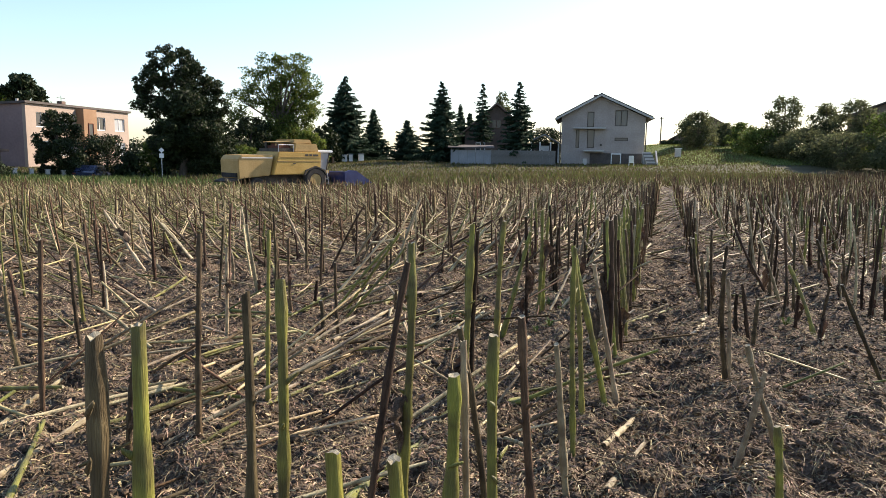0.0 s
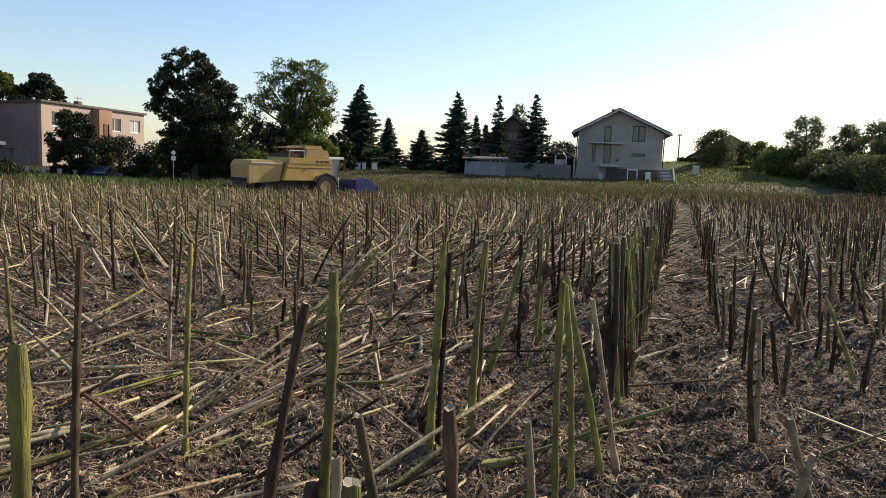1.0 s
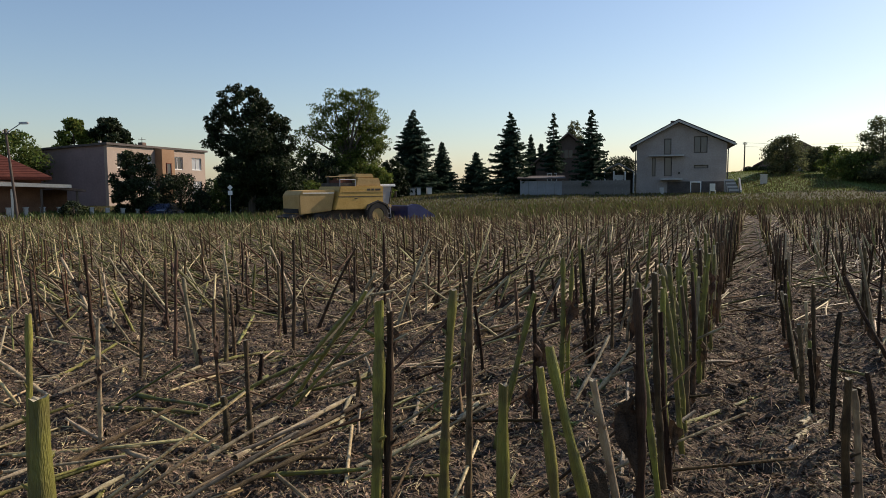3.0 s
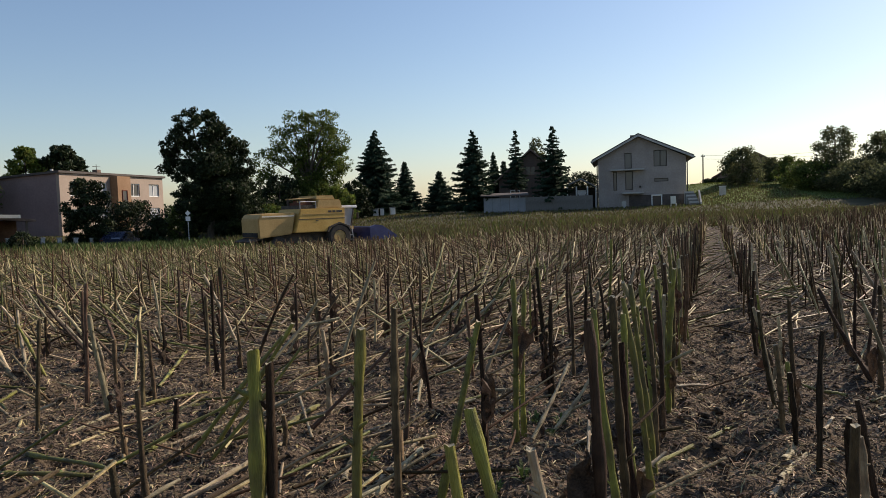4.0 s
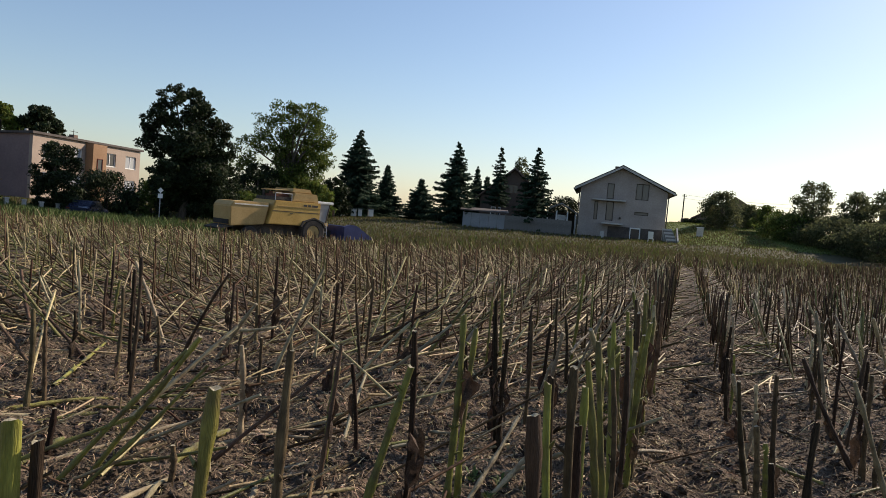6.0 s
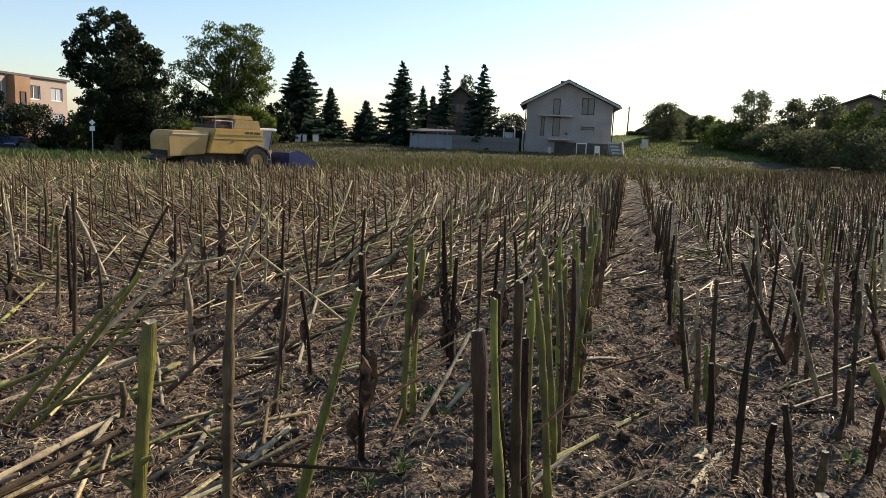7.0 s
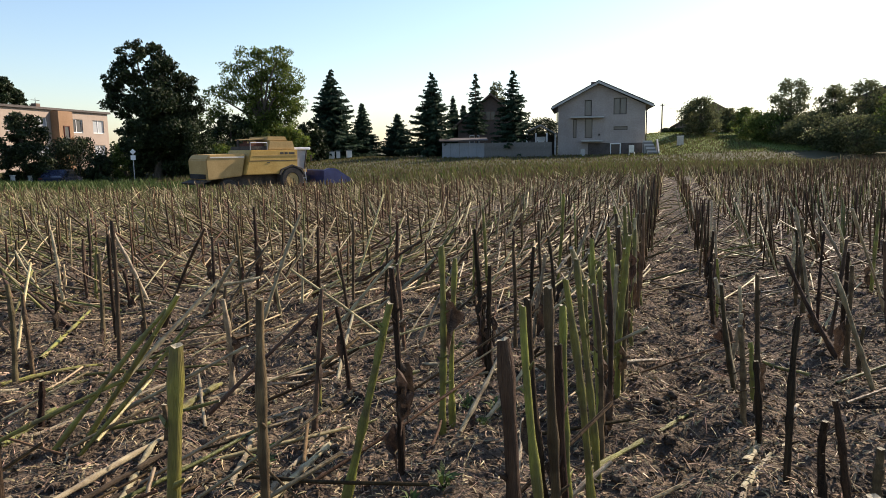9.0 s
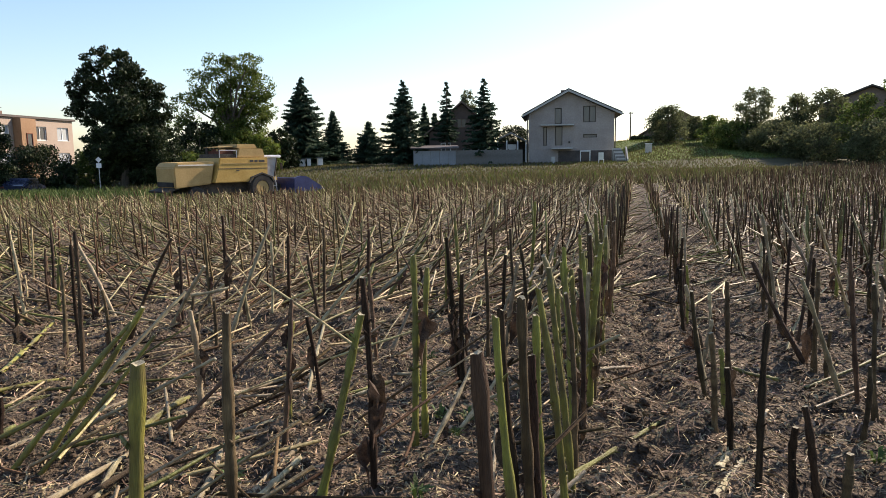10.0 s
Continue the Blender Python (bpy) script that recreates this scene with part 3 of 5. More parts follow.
def red_house():
    x, y = bearing(-42.5, 62)
    h = thing("house", pose(x, y, 0.05, 0, 0, 41), "single-storey brown house with a red tiled roof", "house")
    # local x runs across the view, y away from it
    x0, x1, d = -9.0, 6.4, 9.0
    part("front_wall", wall_with_holes(x0, x1, -0.8, 2.5, 0, 0.35, [(-0.2, 1.2, 0.9, 2.0), (2.2, 3.1, -0.6, 1.9)]), RENDER_BRICK, h, weld=True)
    part("side_wall", Shape().box(x1 - 0.35, x1, 0.352, d, -0.8, 2.5), RENDER_BRICK, h)
    part("side_wall", Shape().box(x0, x0 + 0.35, 0.352, d, -0.8, 2.5), RENDER_BRICK, h)
    part("back_wall", Shape().box(x0, x1, d + 0.002, d + 0.3, -0.8, 2.5), RENDER_BRICK, h)
    window(h, -0.2, 1.2, 0.9, 2.0, 0.1)
    door = part("door", Shape().box(2.2, 3.1, 0.1, 0.16, -0.6, 1.9), ROOF_BROWN, h)
    part("door_handle", Shape().tube((2.3, 0.04, 0.7), (2.3, 0.098, 0.7), 0.03, 0.03, 6), STEEL, door)
    ridge, eave = 5.35, 2.4
    slope = Shape().add([(x0 - 0.6, -0.7, eave), (x1 + 0.7, -0.7, eave), (1.9, 4.5, ridge), (x0 - 0.6, 4.5, ridge), (x0 - 0.6, -0.7, eave - 0.2), (x1 + 0.7, -0.7, eave - 0.2), (1.9, 4.5, ridge - 0.2), (x0 - 0.6, 4.5, ridge - 0.2)],
                        [(0, 1, 2, 3), (4, 7, 6, 5), (0, 4, 5, 1), (1, 5, 6, 2), (2, 6, 7, 3), (3, 7, 4, 0)])
    roof = part("roof", slope, ROOF_RED, h, "red tiled roof slope")
    part("roof", Shape().add([(x1 + 0.7, -0.7, eave), (x1 + 0.7, d + 0.8, eave), (1.9, 4.5, ridge), (x1 + 0.7, -0.7, eave - 0.2), (x1 + 0.7, d + 0.8, eave - 0.2), (1.9, 4.5, ridge - 0.2)],
                             [(0, 1, 2), (3, 5, 4), (0, 3, 4, 1), (1, 4, 5, 2)]), ROOF_RED, h, "hipped red tiled roof end")
    part("roof", Shape().prism([(d + 0.8, eave), (4.52, ridge), (4.52, ridge - 0.2), (d + 0.8, eave - 0.2)], "x", x0 - 0.6, 1.9), ROOF_RED, h)
    # rows of tiles standing proud of the slope
    for k in range(22):
        f = k / 22
        yy, zz = -0.7 + 5.2 * f, eave + (ridge - eave) * f
        xe = (x1 + 0.7) + (1.9 - x1 - 0.7) * f
        part("tile_course", Shape().box(x0 - 0.6, xe - 0.1, yy, yy + 0.05, zz + 0.005, zz + 0.03), ROOF_RED, roof)
    part("skylight", Shape().box(-0.9, -0.3, 1.5, 2.2, 3.85, 4.1), PALE_GLASS, roof, "pale roof window")
    part("ridge_cap", Shape().tube((x0 - 0.6, 4.5, ridge + 0.02), (1.9, 4.5, ridge + 0.02), 0.12, 0.12, 8), ROOF_RED, h)
    part("gutter_board", Shape().box(-2.4, 3.0, -0.86, -0.72, 2.2, 2.42), CREAM, h, "cream eaves board")
    # covered porch on posts at the side
    p = part("porch_roof", Shape().prism([(2.8, 1.9), (9.2, 1.25), (9.2, 1.42), (2.8, 2.2)], "y", -2.2, 2.5), ROOF_BROWN, h, "low porch roof")
    part("porch_board", Shape().prism([(2.6, 1.75), (8.2, 1.55), (8.2, 1.8), (2.6, 2.05)], "y", -2.32, -2.205), CREAM, p)
    for q in (4.3, 6.2, 8.6):
        part("porch_post", Shape().box(q - 0.08, q + 0.08, -2.0, -1.84, -0.6, 1.5), CREAM if q < 5 else WOOD_POLE, p)
    part("porch_wall", Shape().box(4.6, 8.4, 2.0, 2.2, -0.6, 1.4), RENDER_BRICK, h)


def far_right_houses():
    x, y = bearing(20.6, 108)
    z = float(height(x, y))
    h = thing("house", pose(x, y, z, 0, 0, -20), "far house with a dark pitched roof behind bushes", "house")
    part("front_wall", Shape().prism([(-5, -1), (5, -1), (5, 1.2), (0, 4.0), (-5, 1.2)], "y", 0, 7), RENDER_TAN, h)
    for e in (-1, 1):
        part("roof", Shape().prism([(0, 4.05), (e * 5.8, 0.75), (e * 5.8, 0.95), (0, 4.3)], "y", -0.5, 7.5), ROOF_BROWN, h)
    part("chimney", Shape().box(-3.3, -2.8, 2, 2.5, 2.3, 4.2), ROOF_BROWN, h)
    part("chimney_cap", Shape().tube((-3.05, 2.25, 4.2), (-3.05, 2.25, 4.7), 0.34, 0.2, 10), MACHINE_DARK, h)
    window(h, -1.2, -0.2, 0.4, 1.5, -0.12)
    x, y = bearing(33.0, 92)
    z = float(height(x, y))
    h = thing("house", pose(x, y, z, 0, 0, -30), "far dark-roofed house above the hedge", "house")
    top = rise(4.33, 92) - z
    part("front_wall", Shape().prism([(-5, -1), (5, -1), (5, top - 2.05), (0, top - 0.05), (-5, top - 2.05)], "y", 0, 8), RENDER_TAN, h)
    for e in (-1, 1):
        part("roof", Shape().prism([(0, top), (e * 6.0, top - 2.4), (e * 6.0, top - 2.2), (0, top + 0.2)], "y", -0.6, 8.5), ROOF_DARK, h)
    x, y = bearing(21.3, 100)
    g = thing("garden_wall", pose(x, y, float(height(x, y)), 0, 0, -21), "low pale wall at the top of the lawn", "wall")
    part("wall_body", Shape().box(-2.2, 2.2, 0, 0.3, -0.3, 0.5), CONCRETE, g, bevel=0.02)
    part("coping", Shape().box(-2.3, 2.3, -0.06, 0.36, 0.502, 0.6), CONCRETE, g, bevel=0.02)


grey_house()
brown_house()
pink_building()
red_house()
far_right_houses()


# ---- street furniture ----
def utility_pole(name, x, y, z0, z1, label, lamp=False, lean=0.0):
    p = thing(name, pose(x, y, 0), label, "pole")
    part("shaft", Shape().tube((0, 0, z0 - 0.3), (lean, 0, z1), 0.10, 0.08, 10), WOOD_POLE, p)
    bar = part("cross_arm", Shape().box(lean - 0.26, lean + 0.3, -0.04, 0.04, z1 - 0.33, z1 - 0.25), WOOD_POLE, p)
    for q in (-0.2, 0.0, 0.24):
        part("insulator", Shape().tube((lean + q, 0, z1 - 0.24), (lean + q, 0, z1 - 0.06), 0.05, 0.04, 8), WHITE, bar)
    if lamp:
        part("lamp_arm", Shape().tube((lean, 0, z1 - 0.3), (lean + 1.3, -0.2, z1 + 0.35), 0.035, 0.03, 8), STEEL, p)
        part("lamp_head", Shape().box(lean + 1.2, lean + 1.85, -0.32, -0.1, z1 + 0.28, z1 + 0.44), STEEL, p, bevel=0.04)
    return p


def cable(points, radius=0.013):
    c = thing("overhead_cable", pose(0, 0, 0), "thin dark overhead cable between poles", "cable")
    s = Shape()
    for a, b in zip(points, points[1:]):
        a, b = Vector(a), Vector(b)
        last = a
        for i in range(1, 9):
            q = a.lerp(b, i / 8) - Vector((0, 0, 0.9 * 4 * (i / 8) * (1 - i / 8)))
            s.tube(last, q, radius, radius, 4)
            last = q
    part("wire", s, MACHINE_DARK, c)


px, py = bearing(-38.25, 55)
utility_pole("street_lamp", px, py, -0.4, 5.55, "leaning wooden street lamp pole by the houses", True, -0.55)
utility_pole("utility_pole", 31.1, 102.3, 3.0, 7.3, "far wooden utility pole with a cross arm")
cable([(31.1, 102.3, 7.2), (64, 112, 9.2), (100, 122, 10)])
cable([(31.1, 102.3, 6.7), (64, 112, 8.7), (100, 122, 9.5)])
cable([(px, py, 5.3), (px - 40, py + 5, 6.2)])
sx, sy = bearing(-23.6, 60)
sign = thing("road_sign", pose(sx, sy, -0.4, 0, 0, 24), "small white road sign on a grey post", "sign")
part("post", Shape().tube((0, 0, -0.3), (0, 0, 2.1), 0.035, 0.035, 8), STEEL, sign)
part("plate", Shape().prism([(0, 1.75), (0.22, 1.97), (0, 2.19), (-0.22, 1.97)], "y", -0.08, -0.05), WHITE, sign)
part("plate", Shape().box(-0.18, 0.18, -0.08, -0.05, 1.35, 1.7), WHITE, sign)

fence = thing("garden_fence", pose(0, 0, 0), "low concrete garden fence with square posts", "fence")
for k in range(16):
    a = -45.0 + k * 1.05
    dist = 58 + 0.35 * k
    p0, p1 = Vector((*bearing(a, dist), 0)), Vector((*bearing(a + 1.05, dist + 0.35), 0))
    turn = math.degrees(math.atan2(p1.y - p0.y, p1.x - p0.x))
    z = float(height(p0.x, p0.y))
    e = part("post", Shape().box(-0.13, 0.13, -0.13, 0.13, z - 0.3, z + 0.95).box(-0.17, 0.17, -0.17, 0.17, z + 0.952, z + 1.02), CONCRETE, fence)
    e.matrix_world = pose(p0.x, p0.y, 0, 0, 0, turn)
    n = (p1 - p0).length
    if k % 4 != 2:
        e = part("low_wall", Shape().box(0.14, n - 0.14, -0.08, 0.08, z - 0.3, z + 0.45), CONCRETE, fence)
        e.matrix_world = pose(p0.x, p0.y, 0, 0, 0, turn)


def parked_car(x, y, turn, paint, label):
    c = thing("car", pose(x, y, float(height(x, y)), 0, 0, turn), label, "car", "parked cars")
    prof = [(-2.1, 0.35), (2.1, 0.35), (2.15, 0.75), (1.1, 0.92), (0.45, 1.42), (-1.0, 1.45), (-1.75, 0.98), (-2.15, 0.9)]
    body = part("body", Shape().prism(prof, "y", -0.82, 0.82), paint, c, bevel=0.06)
    for s in (-1, 1):
        part("side_window", Shape().prism([(0.85, 0.95), (0.38, 1.33), (-0.95, 1.36), (-1.45, 0.98)], "y", s * 0.822, s * 0.835), GLASS, body)
        for q in (-1.3, 1.3):
            w = part("wheel", Shape().ring((q, s * 0.78, 0.31), "y", 0.31, 0.2), RUBBER, c)
            part("rim", Shape().tube((q, s * 0.70, 0.31), (q, s * 0.885, 0.31), 0.19, 0.18, 14), STEEL, w)
    part("windscreen", Shape().prism([(1.12, 0.93), (0.47, 1.41), (0.5, 1.43), (1.17, 0.95)], "y", -0.7, 0.7), GLASS, body)
    part("rear_lamp", Shape().box(-2.17, -2.1, 0.5, 0.75, 0.75, 0.88), ROOF_RED, body)
    part("headlight", Shape().box(2.08, 2.16, -0.75, -0.45, 0.62, 0.74), WHITE, body)


parked_car(*bearing(-28.4, 63.4), 96, CAR_BLUE, "dark blue parked car behind the field margin")
for k, (a, w) in enumerate(((-8.95, 0.55), (-8.45, 0.4), (-7.6, 0.5))):
    x, y = bearing(a, 76)
    b = thing("beehive", pose(x, y, float(height(x, y)), 0, 0, 10 * k), "white wooden box hive under the spruces", "hive", "white hives")
    part("hive_body", Shape().box(-w / 2, w / 2, -0.3, 0.3, 0.15, 0.85), WHITE, b, bevel=0.02)
    part("hive_lid", Shape().box(-w / 2 - 0.05, w / 2 + 0.05, -0.35, 0.35, 0.852, 0.95), FENCE_PALE, b, bevel=0.02)
    part("stand", Shape().box(-w / 2, w / 2, -0.25, 0.25, -0.2, 0.148), WOOD_POLE, b)


# ---- combine harvester ----
def combine():
    x, y = bearing(-15.2, 46.5)
    c = thing("combine_harvester", pose(x, y, float(height(x, y)) - 0.08, 0, 0, 44), "dusty yellow combine harvester with a blue header", "harvester")
    # local x: forward; -y: the side that the walk sees
    b = part("body", Shape().prism([(-1.2, 1.25), (2.5, 1.25), (2.55, 2.75), (-0.75, 2.75), (-0.95, 2.0)], "y", -1.45, 1.45), YELLOW, c, "yellow side panelling", bevel=0.05)
    part("panel_seam", Shape().box(-0.92, 2.5, -1.462, -1.452, 2.07, 2.11), MACHINE_DARK, b)
    part("panel_seam", Shape().box(-0.6, 2.5, -1.475, -1.452, 2.38, 2.42), YELLOW_DUSTY, b)
    part("lettering_bar", Shape().box(1.25, 1.5, -1.46, -1.452, 2.47, 2.6).box(1.58, 1.8, -1.46, -1.452, 2.47, 2.6).box(1.88, 2.3, -1.46, -1.452, 2.47, 2.6), MACHINE_DARK, b)
    part("latch", Shape().box(0.3, 0.5, -1.475, -1.452, 1.95, 2.0), MACHINE_DARK, b)
    hood = part("rear_hood", Shape().prism([(-3.5, 1.0), (-1.26, 1.2), (-1.1, 2.0), (-0.98, 2.55), (-3.3, 2.5), (-3.55, 2.2)], "y", -1.2, 1.2), YELLOW_DUSTY, c, "faded yellow straw hood", bevel=0.05)
    part("hood_rim", Shape().box(-3.3, -1.1, -1.225, -1.202, 2.3, 2.38), CREAM, hood)
    # solid dark block painting the shade inside the straw opening; nothing is cut
    part("straw_opening", Shape().box(-3.58, -3.45, -1.0, 1.0, 1.08, 1.36), DARK_VOID, hood)
    part("straw_spreader", Shape().prism([(-4.1, 0.75), (-3.2, 0.95), (-3.2, 1.1), (-4.15, 0.85)], "y", -1.0, 1.0), MACHINE_DARK, c)
    t = part("grain_tank", Shape().prism([(0.5, 2.752), (2.45, 2.752), (2.3, 3.3), (0.65, 3.32)], "y", -1.3, 1.3), YELLOW_DUSTY, c, "pale yellow grain tank", bevel=0.04)
    part("tank_flap", Shape().prism([(0.55, 3.325), (2.0, 3.325), (1.85, 3.58), (0.6, 3.58)], "y", -1.15, 1.15), YELLOW_DUSTY, t, bevel=0.03)
    part("engine_deck", Shape().box(-0.7, 0.49, -1.2, 1.2, 2.752, 2.98), MACHINE_DARK, c)
    part("engine_block", Shape().box(-0.5, 0.42, -0.95, 0.5, 2.982, 3.16).box(-0.35, 0.1, -0.8, 0.2, 3.16, 3.3).tube((-0.4, -0.7, 3.1), (0.4, -0.7, 3.1), 0.13, 0.13, 10), RUST, c, "rusty red-brown exposed engine")
    part("engine_cover", Shape().prism([(-0.55, 3.36), (0.48, 3.42), (0.48, 3.47), (-0.55, 3.41)], "y", -0.9, 0.9), YELLOW_DUSTY, c, "raised engine cover plate")
    part("cover_stay", Shape().tube((-0.45, -0.8, 2.98), (-0.5, -0.8, 3.37), 0.03, 0.03, 6), MACHINE_DARK, c)
    part("cover_stay", Shape().tube((-0.45, 0.8, 2.98), (-0.5, 0.8, 3.37), 0.03, 0.03, 6), MACHINE_DARK, c)
    part("air_intake", Shape().tube((-0.2, -0.6, 2.98), (-0.2, -0.6, 3.28), 0.28, 0.28, 14), YELLOW_DUSTY, c)
    part("exhaust", Shape().tube((-0.6, 0.4, 2.9), (-0.6, 0.4, 3.4), 0.07, 0.07, 8), MACHINE_DARK, c)
    part("handrail", Shape().tube((-0.7, -1.3, 3.2), (0.45, -1.3, 3.2), 0.025, 0.025, 6).tube((-0.7, -1.3, 2.75), (-0.7, -1.3, 3.2), 0.025, 0.025, 6).tube((0.45, -1.3, 2.75), (0.45, -1.3, 3.2), 0.025, 0.025, 6), STEEL, c)
    cab = part("cab", Shape().prism([(2.58, 1.5), (3.35, 1.5), (3.6, 2.72), (2.58, 2.72)], "y", -0.85, 0.85), PALE_GLASS, c, "glazed driver's cab")
    part("cab_roof", Shape().box(2.4, 3.85, -1.0, 1.0, 2.722, 2.9), WHITE, cab, bevel=0.05)
    for q in (-0.87, 0.87):
        part("cab_pillar", Shape().tube((3.36, q, 1.5), (3.6, q, 2.72), 0.04, 0.04, 6), MACHINE_DARK, cab)
        part("cab_pillar", Shape().tube((2.62, q, 1.5), (2.62, q, 2.72), 0.04, 0.04, 6), MACHINE_DARK, cab)
    part("cab_floor", Shape().box(2.4, 3.5, -0.95, 0.95, 1.3, 1.498), YELLOW, cab)
    part("ladder", Shape().tube((2.9, -1.3, 0.5), (2.9, -1.1, 1.5), 0.03, 0.03, 6).tube((3.25, -1.3, 0.5), (3.25, -1.1, 1.5), 0.03, 0.03, 6).box(2.9, 3.25, -1.3, -1.2, 0.6, 0.64).box(2.9, 3.25, -1.26, -1.16, 0.9, 0.94).box(2.9, 3.25, -1.2, -1.1, 1.2, 1.24), STEEL, c)
    part("mirror", Shape().box(3.6, 3.65, -1.4, -1.2, 2.0, 2.4), MACHINE_DARK, cab)
    for s in (-1, 1):
        w = part("front_wheel", Shape().ring((2.05, s * 1.25, 0.85), "y", 0.85, 0.6), RUBBER, c, "large lugged front tyre")
        part("rim", Shape().tube((2.05, s * 1.0, 0.85), (2.05, s * 1.5, 0.85), 0.48, 0.44, 20), YELLOW_DUSTY, w)
        w = part("rear_wheel", Shape().ring((-2.2, s * 1.05, 0.52), "y", 0.52, 0.38), RUBBER, c, "small steered rear tyre")
        part("rim", Shape().tube((-2.2, s * 0.9, 0.52), (-2.2, s * 1.21, 0.52), 0.29, 0.27, 16), YELLOW_DUSTY, w)
        part("mudguard", Shape().prism([(1.1, 1.2), (1.25, 1.55), (2.05, 1.82), (2.8, 1.55), (2.95, 1.2), (2.85, 1.2), (2.7, 1.48), (2.05, 1.74), (1.35, 1.48), (1.2, 1.2)], "y", s * 0.95, s * 1.56), MACHINE_DARK, c)
    part("chassis", Shape().box(-2.4, 2.4, -0.8, 0.8, 0.6, 1.24), MACHINE_DARK, c)
    part("feeder_house", Shape().prism([(2.3, 0.75), (2.3, 1.45), (4.1, 0.95), (4.1, 0.4)], "y", -0.65, 0.65), MACHINE_DARK, c, "sloping feeder house")
    head = part("header", Shape().prism([(3.9, 0.3), (3.9, 1.25), (4.4, 1.4), (4.9, 1.35), (6.0, 0.72), (6.3, 0.5), (5.2, 0.3)], "y", -2.3, -2.05), BLUE, c, "blue header end panel", bevel=0.02)
    far_end = part("header", Shape().prism([(3.9, 0.3), (3.9, 1.25), (4.4, 1.4), (4.9, 1.35), (6.0, 0.72), (6.3, 0.5), (5.2, 0.3)], "y", 2.05, 2.3), BLUE, c, "blue header end panel", bevel=0.02)
    back = part("header_back", Shape().prism([(3.95, 0.35), (4.05, 0.35), (4.05, 1.3), (3.95, 1.25)], "y", -2.045, 2.045), BLUE, c)
    trough = part("header_trough", Shape().box(4.06, 5.2, -2.045, 2.045, 0.3, 0.4), STEEL, c)
    screw = part("auger", Shape().tube((4.5, -2.04, 0.72), (4.5, 2.04, 0.72), 0.2, 0.2, 14), STEEL, c)
    for i in range(7):
        q = -1.8 + i * 0.6
        part("crop_divider", Shape().add([(5.0, q - 0.16, 0.42), (5.0, q + 0.16, 0.42), (5.0, q + 0.1, 0.95), (5.0, q - 0.1, 0.95), (6.45, q, 0.42)], [(0, 1, 2, 3), (0, 4, 1), (1, 4, 2), (2, 4, 3), (3, 4, 0)]), STEEL if i % 2 else BLUE, head)
    for piece in (head, far_end, back, trough, screw):
        piece.location.z += 0.14


combine()


# ---- trees ----
def leaf_cloud(rng, centres, radii, count, size, flat=0.75):
    """Corners and faces of many small bent leaf sprays scattered through lumps."""
    centres, radii = np.asarray(centres, float), np.asarray(radii, float)
    pick = rng.choice(len(centres), count, p=radii ** 2 / (radii ** 2).sum())
    d = rng.normal(size=(count, 3))
    d /= np.linalg.norm(d, axis=1)[:, None]
    r = radii[pick] * rng.uniform(0.2, 1.25, count) ** 0.6
    p = centres[pick] + d * r[:, None] * [1, 1, flat]
    a = rng.normal(size=(count, 3))
    a /= np.linalg.norm(a, axis=1)[:, None]
    b = np.cross(a, rng.normal(size=(count, 3)))
    b /= np.linalg.norm(b, axis=1)[:, None]
    s = size * rng.uniform(0.5, 1.4, count)[:, None]
    n = np.cross(a, b)
    v = np.stack([p - a * s, p - b * s * 0.45 + n * s * 0.15, p + a * s, p + b * s * 0.45 + n * s * 0.15], 1).reshape(-1, 3)
    return v, np.arange(count * 4).reshape(-1, 4)


def broadleaf(x, y, tall, wide, leaf_mat, label, seed, leaves=5000, size=0.2, lumps=60, low=0.15, lean=0.0, second=None, name="tree"):
    """A trunk with limbs, and a crown of leaf sprays in uneven lumps."""
    rng = np.random.RandomState(seed)
    z0 = float(height(x, y))
    t = thing(name, pose(x, y, z0), label, "tree" if tall > 3.2 else "bush")
    r = 0.018 * tall + 0.05
    wood = Shape().tube((0, 0, -0.3), (0.05 * tall * 0.2, 0, tall * 0.45), r * 1.2, r * 0.75, 9).tube((0.01 * tall, 0, tall * 0.45), (lean, 0, tall * 0.85), r * 0.75, r * 0.2, 7)
    cs, rs = [], []
    for i in range(lumps):
        f = low + (0.95 - low) * (i + rng.rand()) / lumps
        prof = math.sin(math.pi * min(1, 0.12 + 0.86 * (f - low) / (1 - low)) ** 0.85) ** 0.7
        a, q = rng.uniform(0, 2 * math.pi), wide / 2 * prof * math.sqrt(rng.uniform(0.1, 1)) * 0.87
        rad = wide * rng.uniform(0.07, 0.135) * (1.25 if wide < 6 else 1.0) * (0.55 + 0.45 * prof)
        c = (q * math.cos(a) + lean * f, q * math.sin(a), min(tall * f, tall - rad * 0.7))
        cs.append(c)
        rs.append(rad)
        if i % 2 == 0:
            wood.tube((lean * f * 0.5, 0, max(0.1, c[2] * 0.65 - 0.3)), tuple(0.72 * q for q in c), r * 0.3, r * 0.06, 5)
    part("trunk", wood, BARK, t)
    v, q = leaf_cloud(rng, cs, rs, leaves, size)
    crown = new("crown", mesh_of("crown", v, q, [leaf_mat]))
    crown.parent = t
    if second:
        keep = [k for k in range(len(cs)) if cs[k][0] > 0.0 or k % 3 == 0]
        v, q = leaf_cloud(rng, [cs[k] for k in keep], [rs[k] * 1.05 for k in keep], leaves * 2 // 3, size)
        ob = new("crown", mesh_of("crown", v, q, [second]))
        ob.parent = t
    return t


